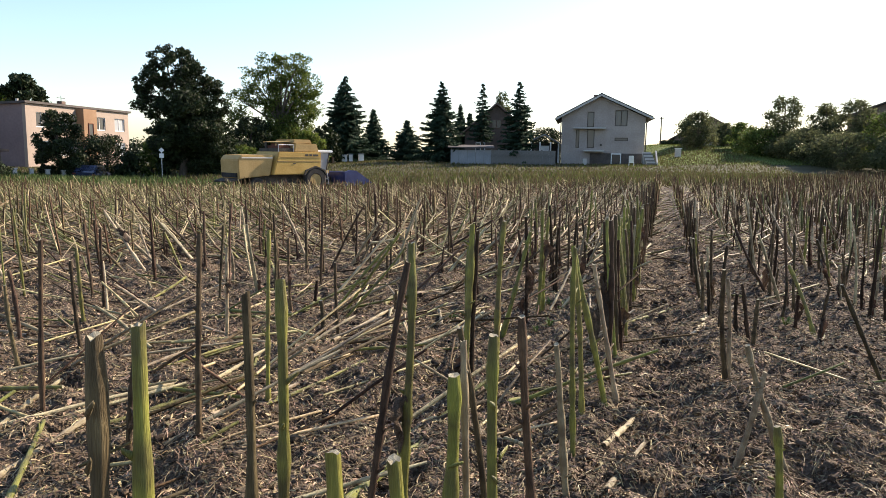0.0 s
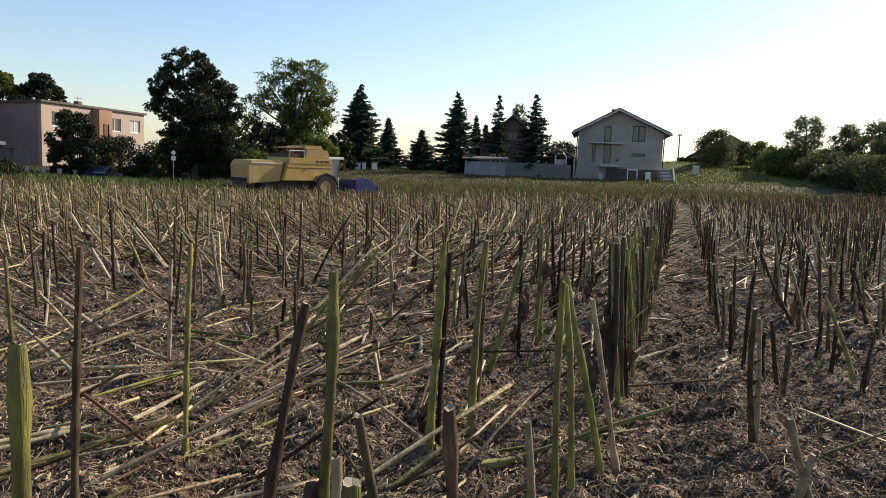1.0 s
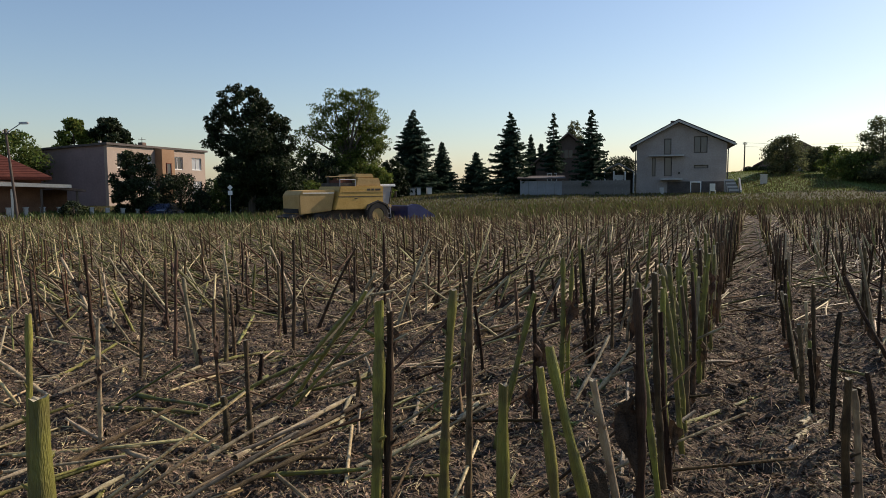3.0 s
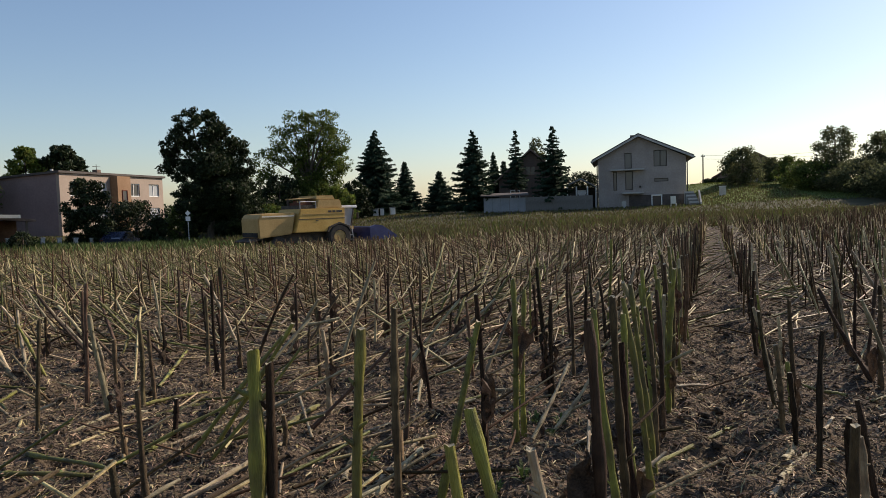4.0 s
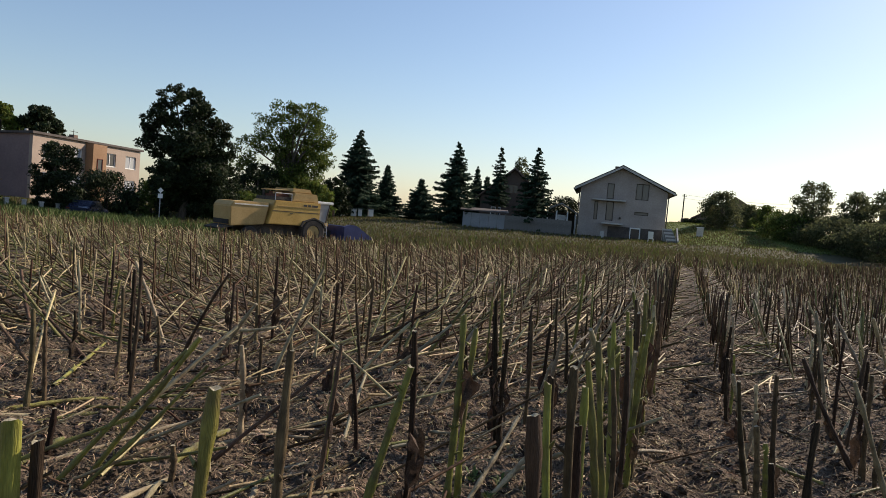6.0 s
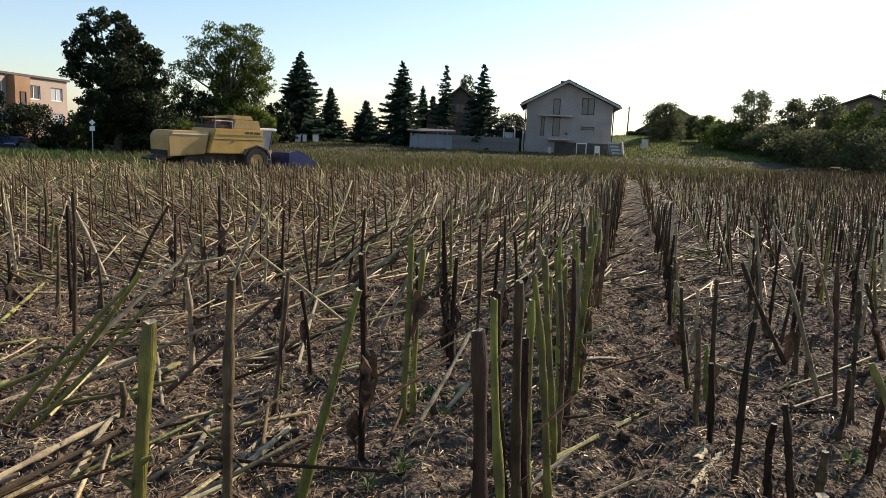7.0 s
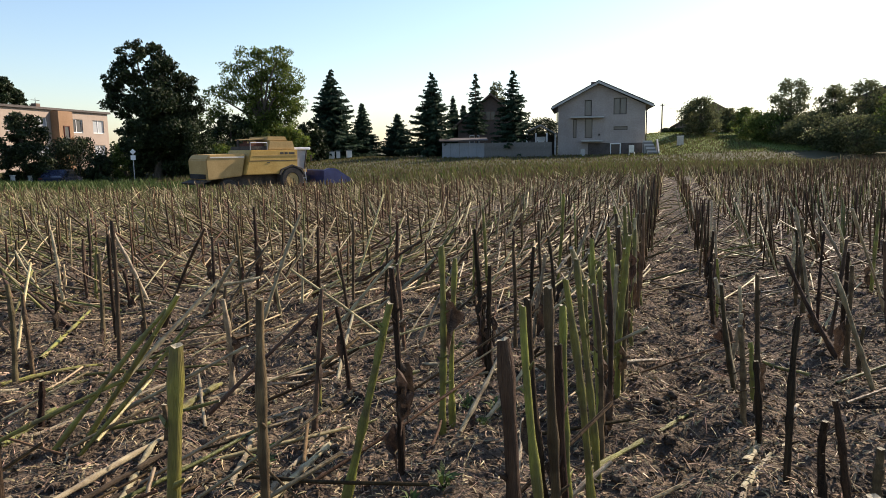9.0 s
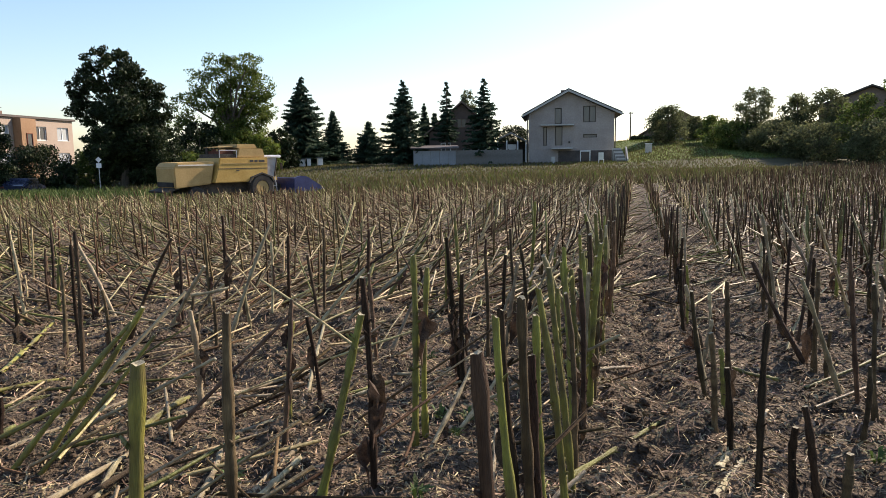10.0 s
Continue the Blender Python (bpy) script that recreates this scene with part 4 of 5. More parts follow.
def massed_tree(degrees, metres, masses, leaf_mat, label, seed, leaves, size, second=None):
    """A tree whose crown is made of leafy masses (aside, height, radius) round the ends of its limbs."""
    rng = np.random.RandomState(seed)
    x, y = bearing(degrees, metres)
    t = thing("tree", pose(x, y, float(height(x, y)), 0, 0, -degrees), label, "tree")
    tall = max(m[1] + m[2] for m in masses)
    fork = tall * 0.34
    part("trunk", Shape().tube((0, 0, -0.3), (0.1, 0, fork), 0.036 * tall, 0.026 * tall, 10), BARK, t)
    cs, rs = [], []
    for dx, z, r in masses:
        c = Vector((dx, rng.uniform(-0.5, 0.5) * (1.6 * r + 0.4), z))
        low = max(0.4, min(fork * rng.uniform(0.75, 1.25), z * 0.55))
        knee = Vector((dx * 0.35, c.y * 0.4, low + (z - low) * 0.55))
        part("limb", Shape().tube((0.05, 0, low), knee, 0.012 * tall, 0.008 * tall, 7).tube(knee, c, 0.008 * tall, 0.003 * tall, 6), BARK, t)
        for _ in range(int(10 + 9 * r * r)):
            d = Vector(rng.normal(size=3)).normalized()
            p = c + Vector((d.x, d.y * 1.25, d.z * 0.92)) * r * rng.uniform(0.45, 1.0)
            if p.z > 0.25:
                cs.append(tuple(p))
                rs.append(r * rng.uniform(0.2, 0.45))
    crowns = [(leaf_mat, range(len(cs)), leaves)]
    # second: lighter leaves on the right-hand clumps, painting the sunlit side of the crown
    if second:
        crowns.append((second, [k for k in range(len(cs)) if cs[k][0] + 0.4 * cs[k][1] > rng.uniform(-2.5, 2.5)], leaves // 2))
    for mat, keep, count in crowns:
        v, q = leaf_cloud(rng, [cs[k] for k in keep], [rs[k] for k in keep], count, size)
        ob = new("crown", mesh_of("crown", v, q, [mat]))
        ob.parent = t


def spruce(x, y, z_top, wide, label, seed, thin=1.0, low=0.06):
    """Whorls of drooping boughs that shorten towards the tip, each set with needle sprays."""
    rng = np.random.RandomState(seed)
    z0 = float(height(x, y))
    tall = z_top - z0
    t = thing("spruce", pose(x, y, z0), label, "tree", "spruces by the gardens")
    part("trunk", Shape().tube((0, 0, -0.3), (0, 0, tall * 0.97), 0.016 * tall + 0.04, 0.02, 8), BARK, t)
    vs, k = [], 0
    z = low * tall
    while z < tall * 0.99:
        f = z / tall
        reach = wide / 2 * (1 - f) ** 0.85 * rng.uniform(0.8, 1.12) + 0.08
        boughs = max(4, int((11 if f < 0.7 else 7) * thin))
        for i in range(boughs):
            a = 2 * math.pi * (i + rng.rand() * 0.8) / boughs
            length = reach * rng.uniform(0.45, 1.22)
            droop = rng.uniform(0.05, 0.5) * length
            lift = rng.uniform(-0.03, 0.03) * tall
            side = np.array([-math.sin(a), math.cos(a), 0])
            out = np.array([math.cos(a), math.sin(a), 0])
            n = max(3, int(length * 7))
            for j in range(n):
                s = (j + 0.6) / n
                p = out * length * s + np.array([0, 0, z + lift - droop * s + 0.18 * length * s * s])
                w = 0.10 + 0.42 * min(1.0, length / 1.5) * (1 - 0.65 * s)
                for e in (-1, 1):
                    q = p + side * e * w * rng.uniform(0.6, 1.3) + out * w * 0.7 + np.array([0, 0, -w * rng.uniform(0.3, 0.9)])
                    up = np.array([0, 0, 0.13 + 0.08 * rng.rand()])
                    vs += [p - out * 0.05, p + out * 0.09 - up * 0.3, q, p * 0.5 + q * 0.5 + up]
        z += tall * 0.034 * (1.1 - 0.5 * f) * rng.uniform(0.8, 1.2)
    for j in range(10):
        a = rng.uniform(0, 6.28)
        p = np.array([0, 0, tall * (0.93 + 0.007 * j)])
        q = p + np.array([math.cos(a) * 0.13, math.sin(a) * 0.13, 0.05])
        vs += [p, p + [0.02, 0, 0.06], q, p * 0.5 + q * 0.5 + [0, 0, 0.06]]
    v = np.array(vs)
    ob = new("crown", mesh_of("crown", v, np.arange(len(v)).reshape(-1, 4), [NEEDLE]))
    ob.parent = t


spruce(-0.2, 78.2, 9.15, 6.4, "tall dark green spruce by the shed", 1)
spruce(8.1, 77.0, 9.2, 5.6, "tall thin-topped dark spruce in front of a brown house", 2, 0.75)
spruce(*bearing(2.55, 84), rise(5.85, 84), 4.6, "thin-topped spruce behind the gable", 3, 0.55, 0.3)
spruce(-4.5, 88.0, 5.6, 5.2, "small dark spruce on the verge", 4)
spruce(-8.4, 86.0, 6.65, 4.8, "small slender dark spruce", 5)
spruce(-11.0, 80.5, 9.9, 7.8, "tall broad dark spruce", 6)
spruce(*bearing(-9.0, 84), rise(5.7, 84), 7.6, "tall spruce close behind another", 7)
spruce(*bearing(0.75, 90), rise(4.0, 90), 3.8, "dark spruce behind the garden", 8)
spruce(*bearing(1.6, 96), rise(3.4, 96), 4.5, "far dark spruce behind gardens", 9)
massed_tree(-21.95, 63, ((-1.2, 9.9, 1.07), (0.2, 10.1, 0.99), (1.2, 9.4, 0.86), (-1.9, 8.3, 1.20), (0.6, 8.3, 1.55), (-2.9, 7.5, 0.99), (2.4, 7.6, 1.03), (-2.4, 6.0, 1.29), (0.2, 6.0, 1.98), (3.0, 5.9, 1.03),
                        (-1.2, 3.4, 1.72), (1.6, 3.4, 1.81), (3.4, 3.8, 1.03), (-0.7, 1.5, 1.55), (1.8, 1.4, 1.63), (3.7, 1.6, 0.95)),
            LEAF_DARK, "big dense dark green broadleaf tree at the field margin", 11, 52000, 0.14)
broadleaf(*bearing(-20.2, 63), 6.0, 5.0, LEAF_DARK, "dark green bushy tree beside a taller one", 12, 15000, size=0.115, lumps=55, low=0.03)
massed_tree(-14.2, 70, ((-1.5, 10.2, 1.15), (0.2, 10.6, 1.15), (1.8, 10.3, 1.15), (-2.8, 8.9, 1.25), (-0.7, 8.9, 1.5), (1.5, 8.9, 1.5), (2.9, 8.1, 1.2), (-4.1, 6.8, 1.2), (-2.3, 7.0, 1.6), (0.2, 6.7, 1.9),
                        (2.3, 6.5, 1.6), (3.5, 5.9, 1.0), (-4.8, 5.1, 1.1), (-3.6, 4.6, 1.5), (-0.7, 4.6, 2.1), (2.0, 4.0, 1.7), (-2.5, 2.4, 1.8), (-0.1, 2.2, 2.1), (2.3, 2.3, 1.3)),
            LEAF_MID, "broad walnut tree with an open crown, its sunlit side painted lighter", 13, 24000, 0.125, LEAF_LIGHT)
broadleaf(*bearing(-16.6, 68), 5.2, 5.5, LEAF_DARK, "dark green undergrowth tree", 14, 9000, size=0.14, low=0.03)
broadleaf(*bearing(-12.0, 66), 3.7, 3.6, LEAF_LIGHT, "yellow-green young tree below the walnut", 15, 3600, size=0.16, low=0.04)
broadleaf(*bearing(-17.6, 64), 2.6, 4.5, LEAF_MID, "green bush at the field margin", 16, 3000, size=0.16, low=0.03, name="bush")
broadleaf(*bearing(-10.6, 74), 4.2, 3.8, LEAF_DARK, "dark green bush under the spruces", 17, 3500, size=0.17, low=0.04)
broadleaf(*bearing(-7.6, 95), 3.2, 5.0, LEAF_DARK, "far dark green bushes between spruces", 18, 3000, size=0.2, low=0.05, name="bush")
broadleaf(*bearing(-30.6, 64), 5.9, 4.5, LEAF_DARK, "dark round pine in front of a pink house", 19, 11000, size=0.13, low=0.05)
broadleaf(*bearing(-27.2, 68), 3.5, 5.8, LEAF_DARK, "dark green garden bush in front of a pink house", 20, 7600, size=0.12, low=0.04, name="bush")
broadleaf(*bearing(-25.9, 63), 2.4, 2.2, LEAF_DARK, "dark green garden bush", 21, 2200, size=0.14, low=0.04, name="bush")
broadleaf(*bearing(-24.2, 64), 3.2, 2.5, LEAF_MID, "green rounded garden shrub", 22, 2600, size=0.14, low=0.04, name="bush")
broadleaf(*bearing(-31.7, 108), 11.9, 7.4, LEAF_DARK, "dark rounded tree behind a flat roof", 23, 17000, size=0.25, low=0.3, lumps=130)
broadleaf(*bearing(-34.0, 108), 11.6, 6.0, LEAF_LIGHT, "light green tree behind a flat roof", 24, 8000, size=0.25, low=0.3, lumps=130)
broadleaf(*bearing(-38.4, 82), 7.9, 8.6, LEAF_MID, "green tree behind a red roof", 25, 6000, size=0.2, low=0.2)
broadleaf(*bearing(-45.6, 40), 8.4, 6.6, LEAF_MID, "green tree at the edge of a garden", 26, 7000, size=0.13, low=0.3)
broadleaf(*bearing(-34.7, 58), 1.6, 2.0, LEAF_DARK, "dark shrub behind the low fence", 27, 1300, size=0.1, low=0.05, name="bush")
# right-hand gardens and the hedge
for k, (a, dist, top, wide, m, text) in enumerate((
        (19.7, 92, 3.6, 5.6, LEAF_HAZE_GREY, "green fruit tree beside the lawn"),
        (21.6, 98, 2.7, 4.4, LEAF_HAZE_GREY, "green fruit tree above the lawn"),
        (22.9, 92, 2.75, 4.0, LEAF_MID, "dark green garden tree"),
        (24.2, 87, 2.3, 7.0, LEAF_MID, "dark green hedge shrub"),
        (25.75, 88, 4.8, 5.0, LEAF_HAZE_GREY, "dark broadleaf tree above the hedge"),
        (27.2, 84, 2.2, 8.0, LEAF_HAZE_GREY, "hedge shrub greyed for the haze"),
        (28.5, 88, 4.1, 5.2, LEAF_HAZE_GREY, "green tree above the hedge"),
        (30.4, 86, 4.4, 5.4, LEAF_HAZE_GREY, "rounded green tree above the hedge"),
        (30.0, 79, 2.0, 8.5, LEAF_HAZE_GREY, "dark hedge shrub at the field end"),
        (32.6, 80, 3.9, 5.5, LEAF_MID, "dark green tree at the field end"),
        (35.0, 82, 5.9, 5.6, LEAF_MID, "tall green tree at the field end"),
        (34.2, 74, 2.2, 8.0, LEAF_HAZE_GREY, "dark shrub at the field end"),
        (37.2, 74, 3.2, 6.0, LEAF_MID, "dark tree at the field end"),
        (17.6, 106, 1.3, 3.6, LEAF_DARK, "low dark bush by the far pole"),
        (7.9, 96, 2.3, 7.0, LEAF_DARK, "dark trees behind the garden canopy"),
        (4.2, 93, 5.4, 3.4, LEAF_HAZE_GREY, "pale thin birch-like tree behind the gable"))):
    x, y = bearing(a, dist)
    broadleaf(x, y, rise(top, dist) - float(height(x, y)), wide, m, text, 40 + k, 7600 if wide > 4.5 else 5200, size=0.135, low=0.05, lumps=95)


# ---- grass and far woods ----
def blades(name, xs, ys, tall, width, mat, label, seed):
    rng = np.random.RandomState(seed)
    n = len(xs)
    z = height(xs, ys)
    h = tall * rng.uniform(0.4, 1.3, n) * (1 - 0.5 * smooth(57, 65, ys))
    a = rng.uniform(0, 2 * math.pi, n)
    dx, dy, w = np.cos(a), np.sin(a), width * rng.uniform(0.5, 1.3, n)
    bx, by = rng.normal(0, 0.3, n) * h, rng.normal(0, 0.3, n) * h
    v = np.stack([np.stack([xs - dx * w, ys - dy * w, z - 0.03], -1), np.stack([xs + dx * w, ys + dy * w, z - 0.03], -1),
                  np.stack([xs + dx * w * 0.5 + bx * 0.4, ys + dy * w * 0.5 + by * 0.4, z + h * 0.6], -1), np.stack([xs + bx, ys + by, z + h], -1)], 1).reshape(-1, 3)
    ob = new(name, mesh_of(name, v, np.arange(4 * n).reshape(-1, 4), [mat]))
    tagged(ob, label, "grass", kind="stuff")


rng = np.random.RandomState(7)
gx = rng.uniform(-46, 34, 58000)
gy = field_edge(gx) + rng.uniform(-1.0, 36, len(gx))
blades("verge_grass", gx, gy, 0.34, 0.05, GRASS_DRY, "dry yellow-green verge grass beyond the field", 71)
gx = rng.uniform(-46, 34, 14000)
gy = field_edge(gx) + rng.uniform(-0.5, 34, len(gx))
blades("verge_weeds", gx, gy, 0.38, 0.06, GRASS_GREEN, "green weeds along the field margin", 72)
gx = rng.uniform(-46, -12, 19000)
gy = field_edge(gx) + rng.normal(-1.2, 2.2, len(gx))
blades("margin_weeds", gx, gy, 0.62, 0.06, WEED, "tall green weeds where the stubble meets the verge", 74)
gx, gy = rng.uniform(18, 46, 16000), rng.uniform(73, 104, 16000)
blades("lawn_grass", gx, gy, 0.22, 0.05, GRASS_GREEN, "green mown lawn on the slope", 73)
# distant woods that close the horizon
cs, rs = [], []
for k in range(260):
    a = -80 + 160 * k / 260 + rng.uniform(-0.3, 0.3)
    x, y = bearing(a, 330 + 60 * rng.rand())
    r = rng.uniform(3.0, 5.5)
    cs += [(x, y, r * 0.4), (x + 2, y, r * 0.9)]
    rs += [r, r * 0.7]
v, q = leaf_cloud(rng, cs, rs, 26000, 0.9)
tagged(new("far_woods", mesh_of("far_woods", v, q, [LEAF_DARK])), "low dark line of distant woods", "woods", kind="stuff")


# ---- sunflower stubble ----
ALONG, ACROSS = np.array([0.30, 0.954]), np.array([0.954, -0.30])
FIRST_ROW, ROW_GAP = -0.30, 0.78
TAKEN = []


def stem_mesh(seed, radius=0.0145, sides=9, rings=15):
    """A cut stem one metre high: ribbed, a little crooked, with leaf scars and a slanting ragged top."""
    rng = np.random.RandomState(seed)
    v, ridge = [], rng.uniform(-0.045, 0.045, sides)
    bend, phase = rng.uniform(0.008, 0.03), rng.uniform(0, 6.28, 2)
    scars = rng.choice(rings - 2, 4, replace=False) + 1
    for k in range(rings):
        f = k / (rings - 1)
        r = radius * (1.18 - 0.3 * f) * (1.36 if k in scars else 1.0) * (1.25 if k == 0 else 1)
        cx, cy = bend * math.sin(3.1 * f + phase[0]) * f, bend * math.sin(2.3 * f + phase[1]) * f
        for i in range(sides):
            a = 2 * math.pi * i / sides
            z = f + (rng.uniform(-0.004, 0.005) + 0.003 * math.cos(a + phase[0]) if k == rings - 1 else 0) - (0.04 if k == 0 else 0)
            rr = r * (1 + ridge[i] + rng.uniform(-0.03, 0.03))
            v.append((cx + rr * math.cos(a), cy + rr * math.sin(a), z))
    f = [(k * sides + i, k * sides + (i + 1) % sides, (k + 1) * sides + (i + 1) % sides, (k + 1) * sides + i) for k in range(rings - 1) for i in range(sides)]
    top = v[-sides:]
    for _ in range(5):
        a, z, n = rng.uniform(0, 6.28), rng.uniform(0.2, 0.92), rng.uniform(0.012, 0.034)
        out, side = np.array([math.cos(a), math.sin(a), 0]), np.array([-math.sin(a), math.cos(a), 0])
        k = len(v)
        for d, w in ((radius * 0.6, 0.006), (radius + n, 0.0028)):
            c = out * d + np.array([0, 0, z + 0.7 * (d - radius)])
            v += [tuple(c + side * w), tuple(c + [0, 0, w * 1.6]), tuple(c - side * w), tuple(c - [0, 0, w * 1.6])]
        f += [(k + i, k + (i + 1) % 4, k + 4 + (i + 1) % 4, k + 4 + i) for i in range(4)] + [(k + 4, k + 5, k + 6, k + 7)]
    me = mesh_of("stem", v, f, [], smooth_faces=True)
    c = tuple(np.mean(top, 0) - np.array([0, 0, 0.004]))
    cut = bpy.data.meshes.new("cut_end")
    cut.from_pydata(top + [c], [], [(i, (i + 1) % sides, sides) for i in range(sides)])
    cut.materials.append(PITH)
    return me, cut


def leaf_mesh(seed):
    """A shrivelled, folded and twisted leaf that hangs down along the stem."""
    rng = np.random.RandomState(seed)
    v, n = [], 9
    twist, x, y = rng.uniform(0, 6.28), 0.012, 0.0
    for k in range(n):
        f = k / (n - 1)
        w = 0.036 * math.sin(math.pi * min(1, 0.1 + 0.88 * f)) ** 0.8 * rng.uniform(0.6, 1.25)
        twist += rng.normal(0, 0.7)
        x += rng.uniform(0.0, 0.018) if f < 0.5 else rng.uniform(-0.014, 0.008)
        y += rng.normal(0, 0.006)
        z = 0.025 * math.sin(3 * f) - 0.31 * f ** 1.2
        for e, fold in ((-1, 0.5), (-0.4, -0.25), (0.4, 0.35), (1, -0.4)):
            p, q = e * w, fold * w * rng.uniform(0.4, 1.3)
            v.append((x + p * math.cos(twist) - q * math.sin(twist), y + p * math.sin(twist) + q * math.cos(twist), z + rng.uniform(-0.014, 0.014)))
    f = [(k * 4 + i, k * 4 + i + 1, k * 4 + i + 5, k * 4 + i + 4) for k in range(n - 1) for i in range(3)]
    return mesh_of("dry_leaf", v, f, [DRY_LEAF])


STEMS = [stem_mesh(100 + k) for k in range(10)]
LEAVES = [leaf_mesh(200 + k) for k in range(6)]
SKINS = {"brown": STALK_BROWN, "green": STALK_GREEN, "dark": STALK_DARK, "straw": STALK_STRAW}
LABELS = {"brown": "dry brown cut sunflower stalk standing in the field", "green": "yellow-green cut sunflower stalk standing in the field",
          "dark": "dark withered sunflower stalk with a cut top", "straw": "pale straw-coloured broken sunflower stalk"}
STEM_COPIES = {}
stalk_rng = np.random.RandomState(5)


def stalk(x, y, tx, ty, h, kind="brown", thick=1.0, leaves=0, up=0.0):
    """One cut stalk from its foot (x, y) to its top (tx, ty) at height h."""
    k = int(stalk_rng.randint(len(STEMS)))
    if (k, kind) not in STEM_COPIES:
        me = STEMS[k][0].copy()
        me.materials.append(SKINS[kind])
        STEM_COPIES[k, kind] = me
    z = float(height(x, y)) - 0.02 + up
    way = Vector((tx - x, ty - y, h - up))
    ob = new("sunflower_stalk", STEM_COPIES[k, kind])
    turn = way.to_track_quat("Z", "Y") @ Euler((0, 0, stalk_rng.uniform(0, 6.28))).to_quaternion()
    ob.matrix_world = Matrix.LocRotScale((x, y, z), turn, (thick, thick, way.length))
    tagged(ob, LABELS[kind], "stalk", "cut sunflower stalks")
    cut = new("cut_end", STEMS[k][1])
    cut.parent = ob
    for i in range(leaves):
        leaf = new("dry_leaf", LEAVES[(k + i) % len(LEAVES)])
        leaf.parent = ob
        s = stalk_rng.uniform(0.6, 1.05)
        leaf.matrix_local = Matrix.LocRotScale((0, 0, stalk_rng.uniform(0.25, 0.75)), Euler((0, 0, stalk_rng.uniform(0, 6.28))), (s, s, s / max(0.5, way.length)))
    TAKEN.append((x, y))
    return ob


# stalks beside the start of the walk
stalk(-0.56, 1.22, -0.54, 1.24, 1.29, "green", 1.0)
stalk(-0.64, 1.15, -0.60, 1.16, 1.28, "brown", 1.05)
stalk(-0.17, 1.12, -0.17, 1.14, 1.10, "green", 1.05)
stalk(-0.07, 1.25, -0.08, 1.25, 1.03, "green", 1.1)
stalk(0.02, 1.92, 0.02, 1.94, 0.98, "green", 1.3)
stalk(0.12, 2.02, 0.06, 2.0, 1.06, "straw", 0.75)
stalk(-0.46, 1.93, -0.45, 1.95, 1.24, "green", 1.05, 1)
stalk(-0.52, 1.76, -0.49, 1.78, 1.24, "brown", 0.9)
stalk(0.17, 1.70, 0.14, 1.70, 1.15, "green", 0.95, 1)
stalk(0.36, 2.22, 0.24, 2.17, 1.09, "brown", 0.95)
stalk(0.20, 2.36, 0.08, 2.29, 1.03, "brown", 0.8)
stalk(-0.30, 2.60, -0.12, 2.63, 1.19, "brown", 0.9)
stalk(0.58, 2.98, 0.48, 2.94, 0.80, "straw", 0.9)
stalk(1.80, 3.50, 1.55, 3.45, 0.66, "straw", 1.0)
stalk(1.56, 3.52, 1.66, 3.46, 0.52, "straw", 0.9)
stalk(1.20, 2.30, 1.13, 2.28, 0.71, "green", 0.9)
stalk(-0.16, 3.05, -0.14, 3.07, 1.21, "green", 1.25, 1)
stalk(-1.29, 3.62, -1.27, 3.64, 1.17, "brown", 0.95)
stalk(-1.08, 4.28, -1.07, 4.30, 1.12, "green", 0.8)
stalk(0.69, 3.46, 0.66, 3.45, 1.15, "green", 0.85)
stalk(0.84, 3.98, 0.76, 3.95, 1.06, "green", 0.9)
stalk(1.03, 4.17, 0.80, 4.17, 1.07, "green", 1.1, 1)
stalk(1.12, 4.25, 0.93, 4.22, 0.95, "straw", 0.95)
stalk(2.02, 4.80, 1.86, 4.64, 0.86, "brown", 1.1)
stalk(2.06, 4.86, 1.97, 4.80, 0.78, "straw", 0.9)
stalk(1.45, 5.48, 1.37, 5.48, 0.95, "dark", 1.0, 2)
stalk(1.39, 5.56, 1.29, 5.55, 1.08, "dark", 1.0, 3)
stalk(-2.34, 4.00, -2.31, 4.00, 1.08, "brown", 0.9)
stalk(-3.44, 7.08, -3.43, 7.08, 0.81, "brown", 0.9)
stalk(2.81, 7.49, 2.67, 7.49, 0.74, "brown", 0.9)
stalk(3.10, 4.73, 2.72, 4.73, 0.75, "brown", 0.9)
stalk(-0.87, 5.88, -0.91, 5.88, 0.68, "brown", 0.9)
# stalks in view where the walk comes to rest
stalk(0.16, 4.42, 0.18, 4.45, 1.16, "green", 1.35, 1)
stalk(0.205, 4.45, 0.215, 4.46, 1.12, "dark", 0.9)
stalk(0.38, 4.74, 0.41, 4.78, 1.15, "green", 1.15)
stalk(0.44, 5.36, 0.47, 5.37, 1.13, "brown", 1.0)
stalk(0.56, 6.18, 0.79, 6.19, 0.93, "green", 1.15)
stalk(0.80, 6.47, 0.78, 6.47, 1.04, "dark", 1.0, 3)
stalk(0.99, 7.01, 1.01, 7.01, 1.06, "green", 1.1, 1)
stalk(1.05, 7.11, 1.05, 7.11, 0.98, "green", 0.9, 1)
stalk(1.18, 4.80, 1.15, 4.77, 1.17, "brown", 1.15, 2)
stalk(1.36, 5.30, 1.24, 5.28, 1.12, "green", 0.85)
stalk(1.40, 5.42, 1.33, 5.42, 1.15, "brown", 1.0)
stalk(1.46, 5.60, 1.40, 5.60, 1.05, "green", 0.85)
stalk(1.62, 6.00, 1.50, 6.02, 1.06, "green", 0.95)
stalk(1.72, 6.38, 1.62, 6.39, 1.08, "green", 0.95)
stalk(1.83, 6.85, 1.77, 6.85, 1.11, "green", 0.9)
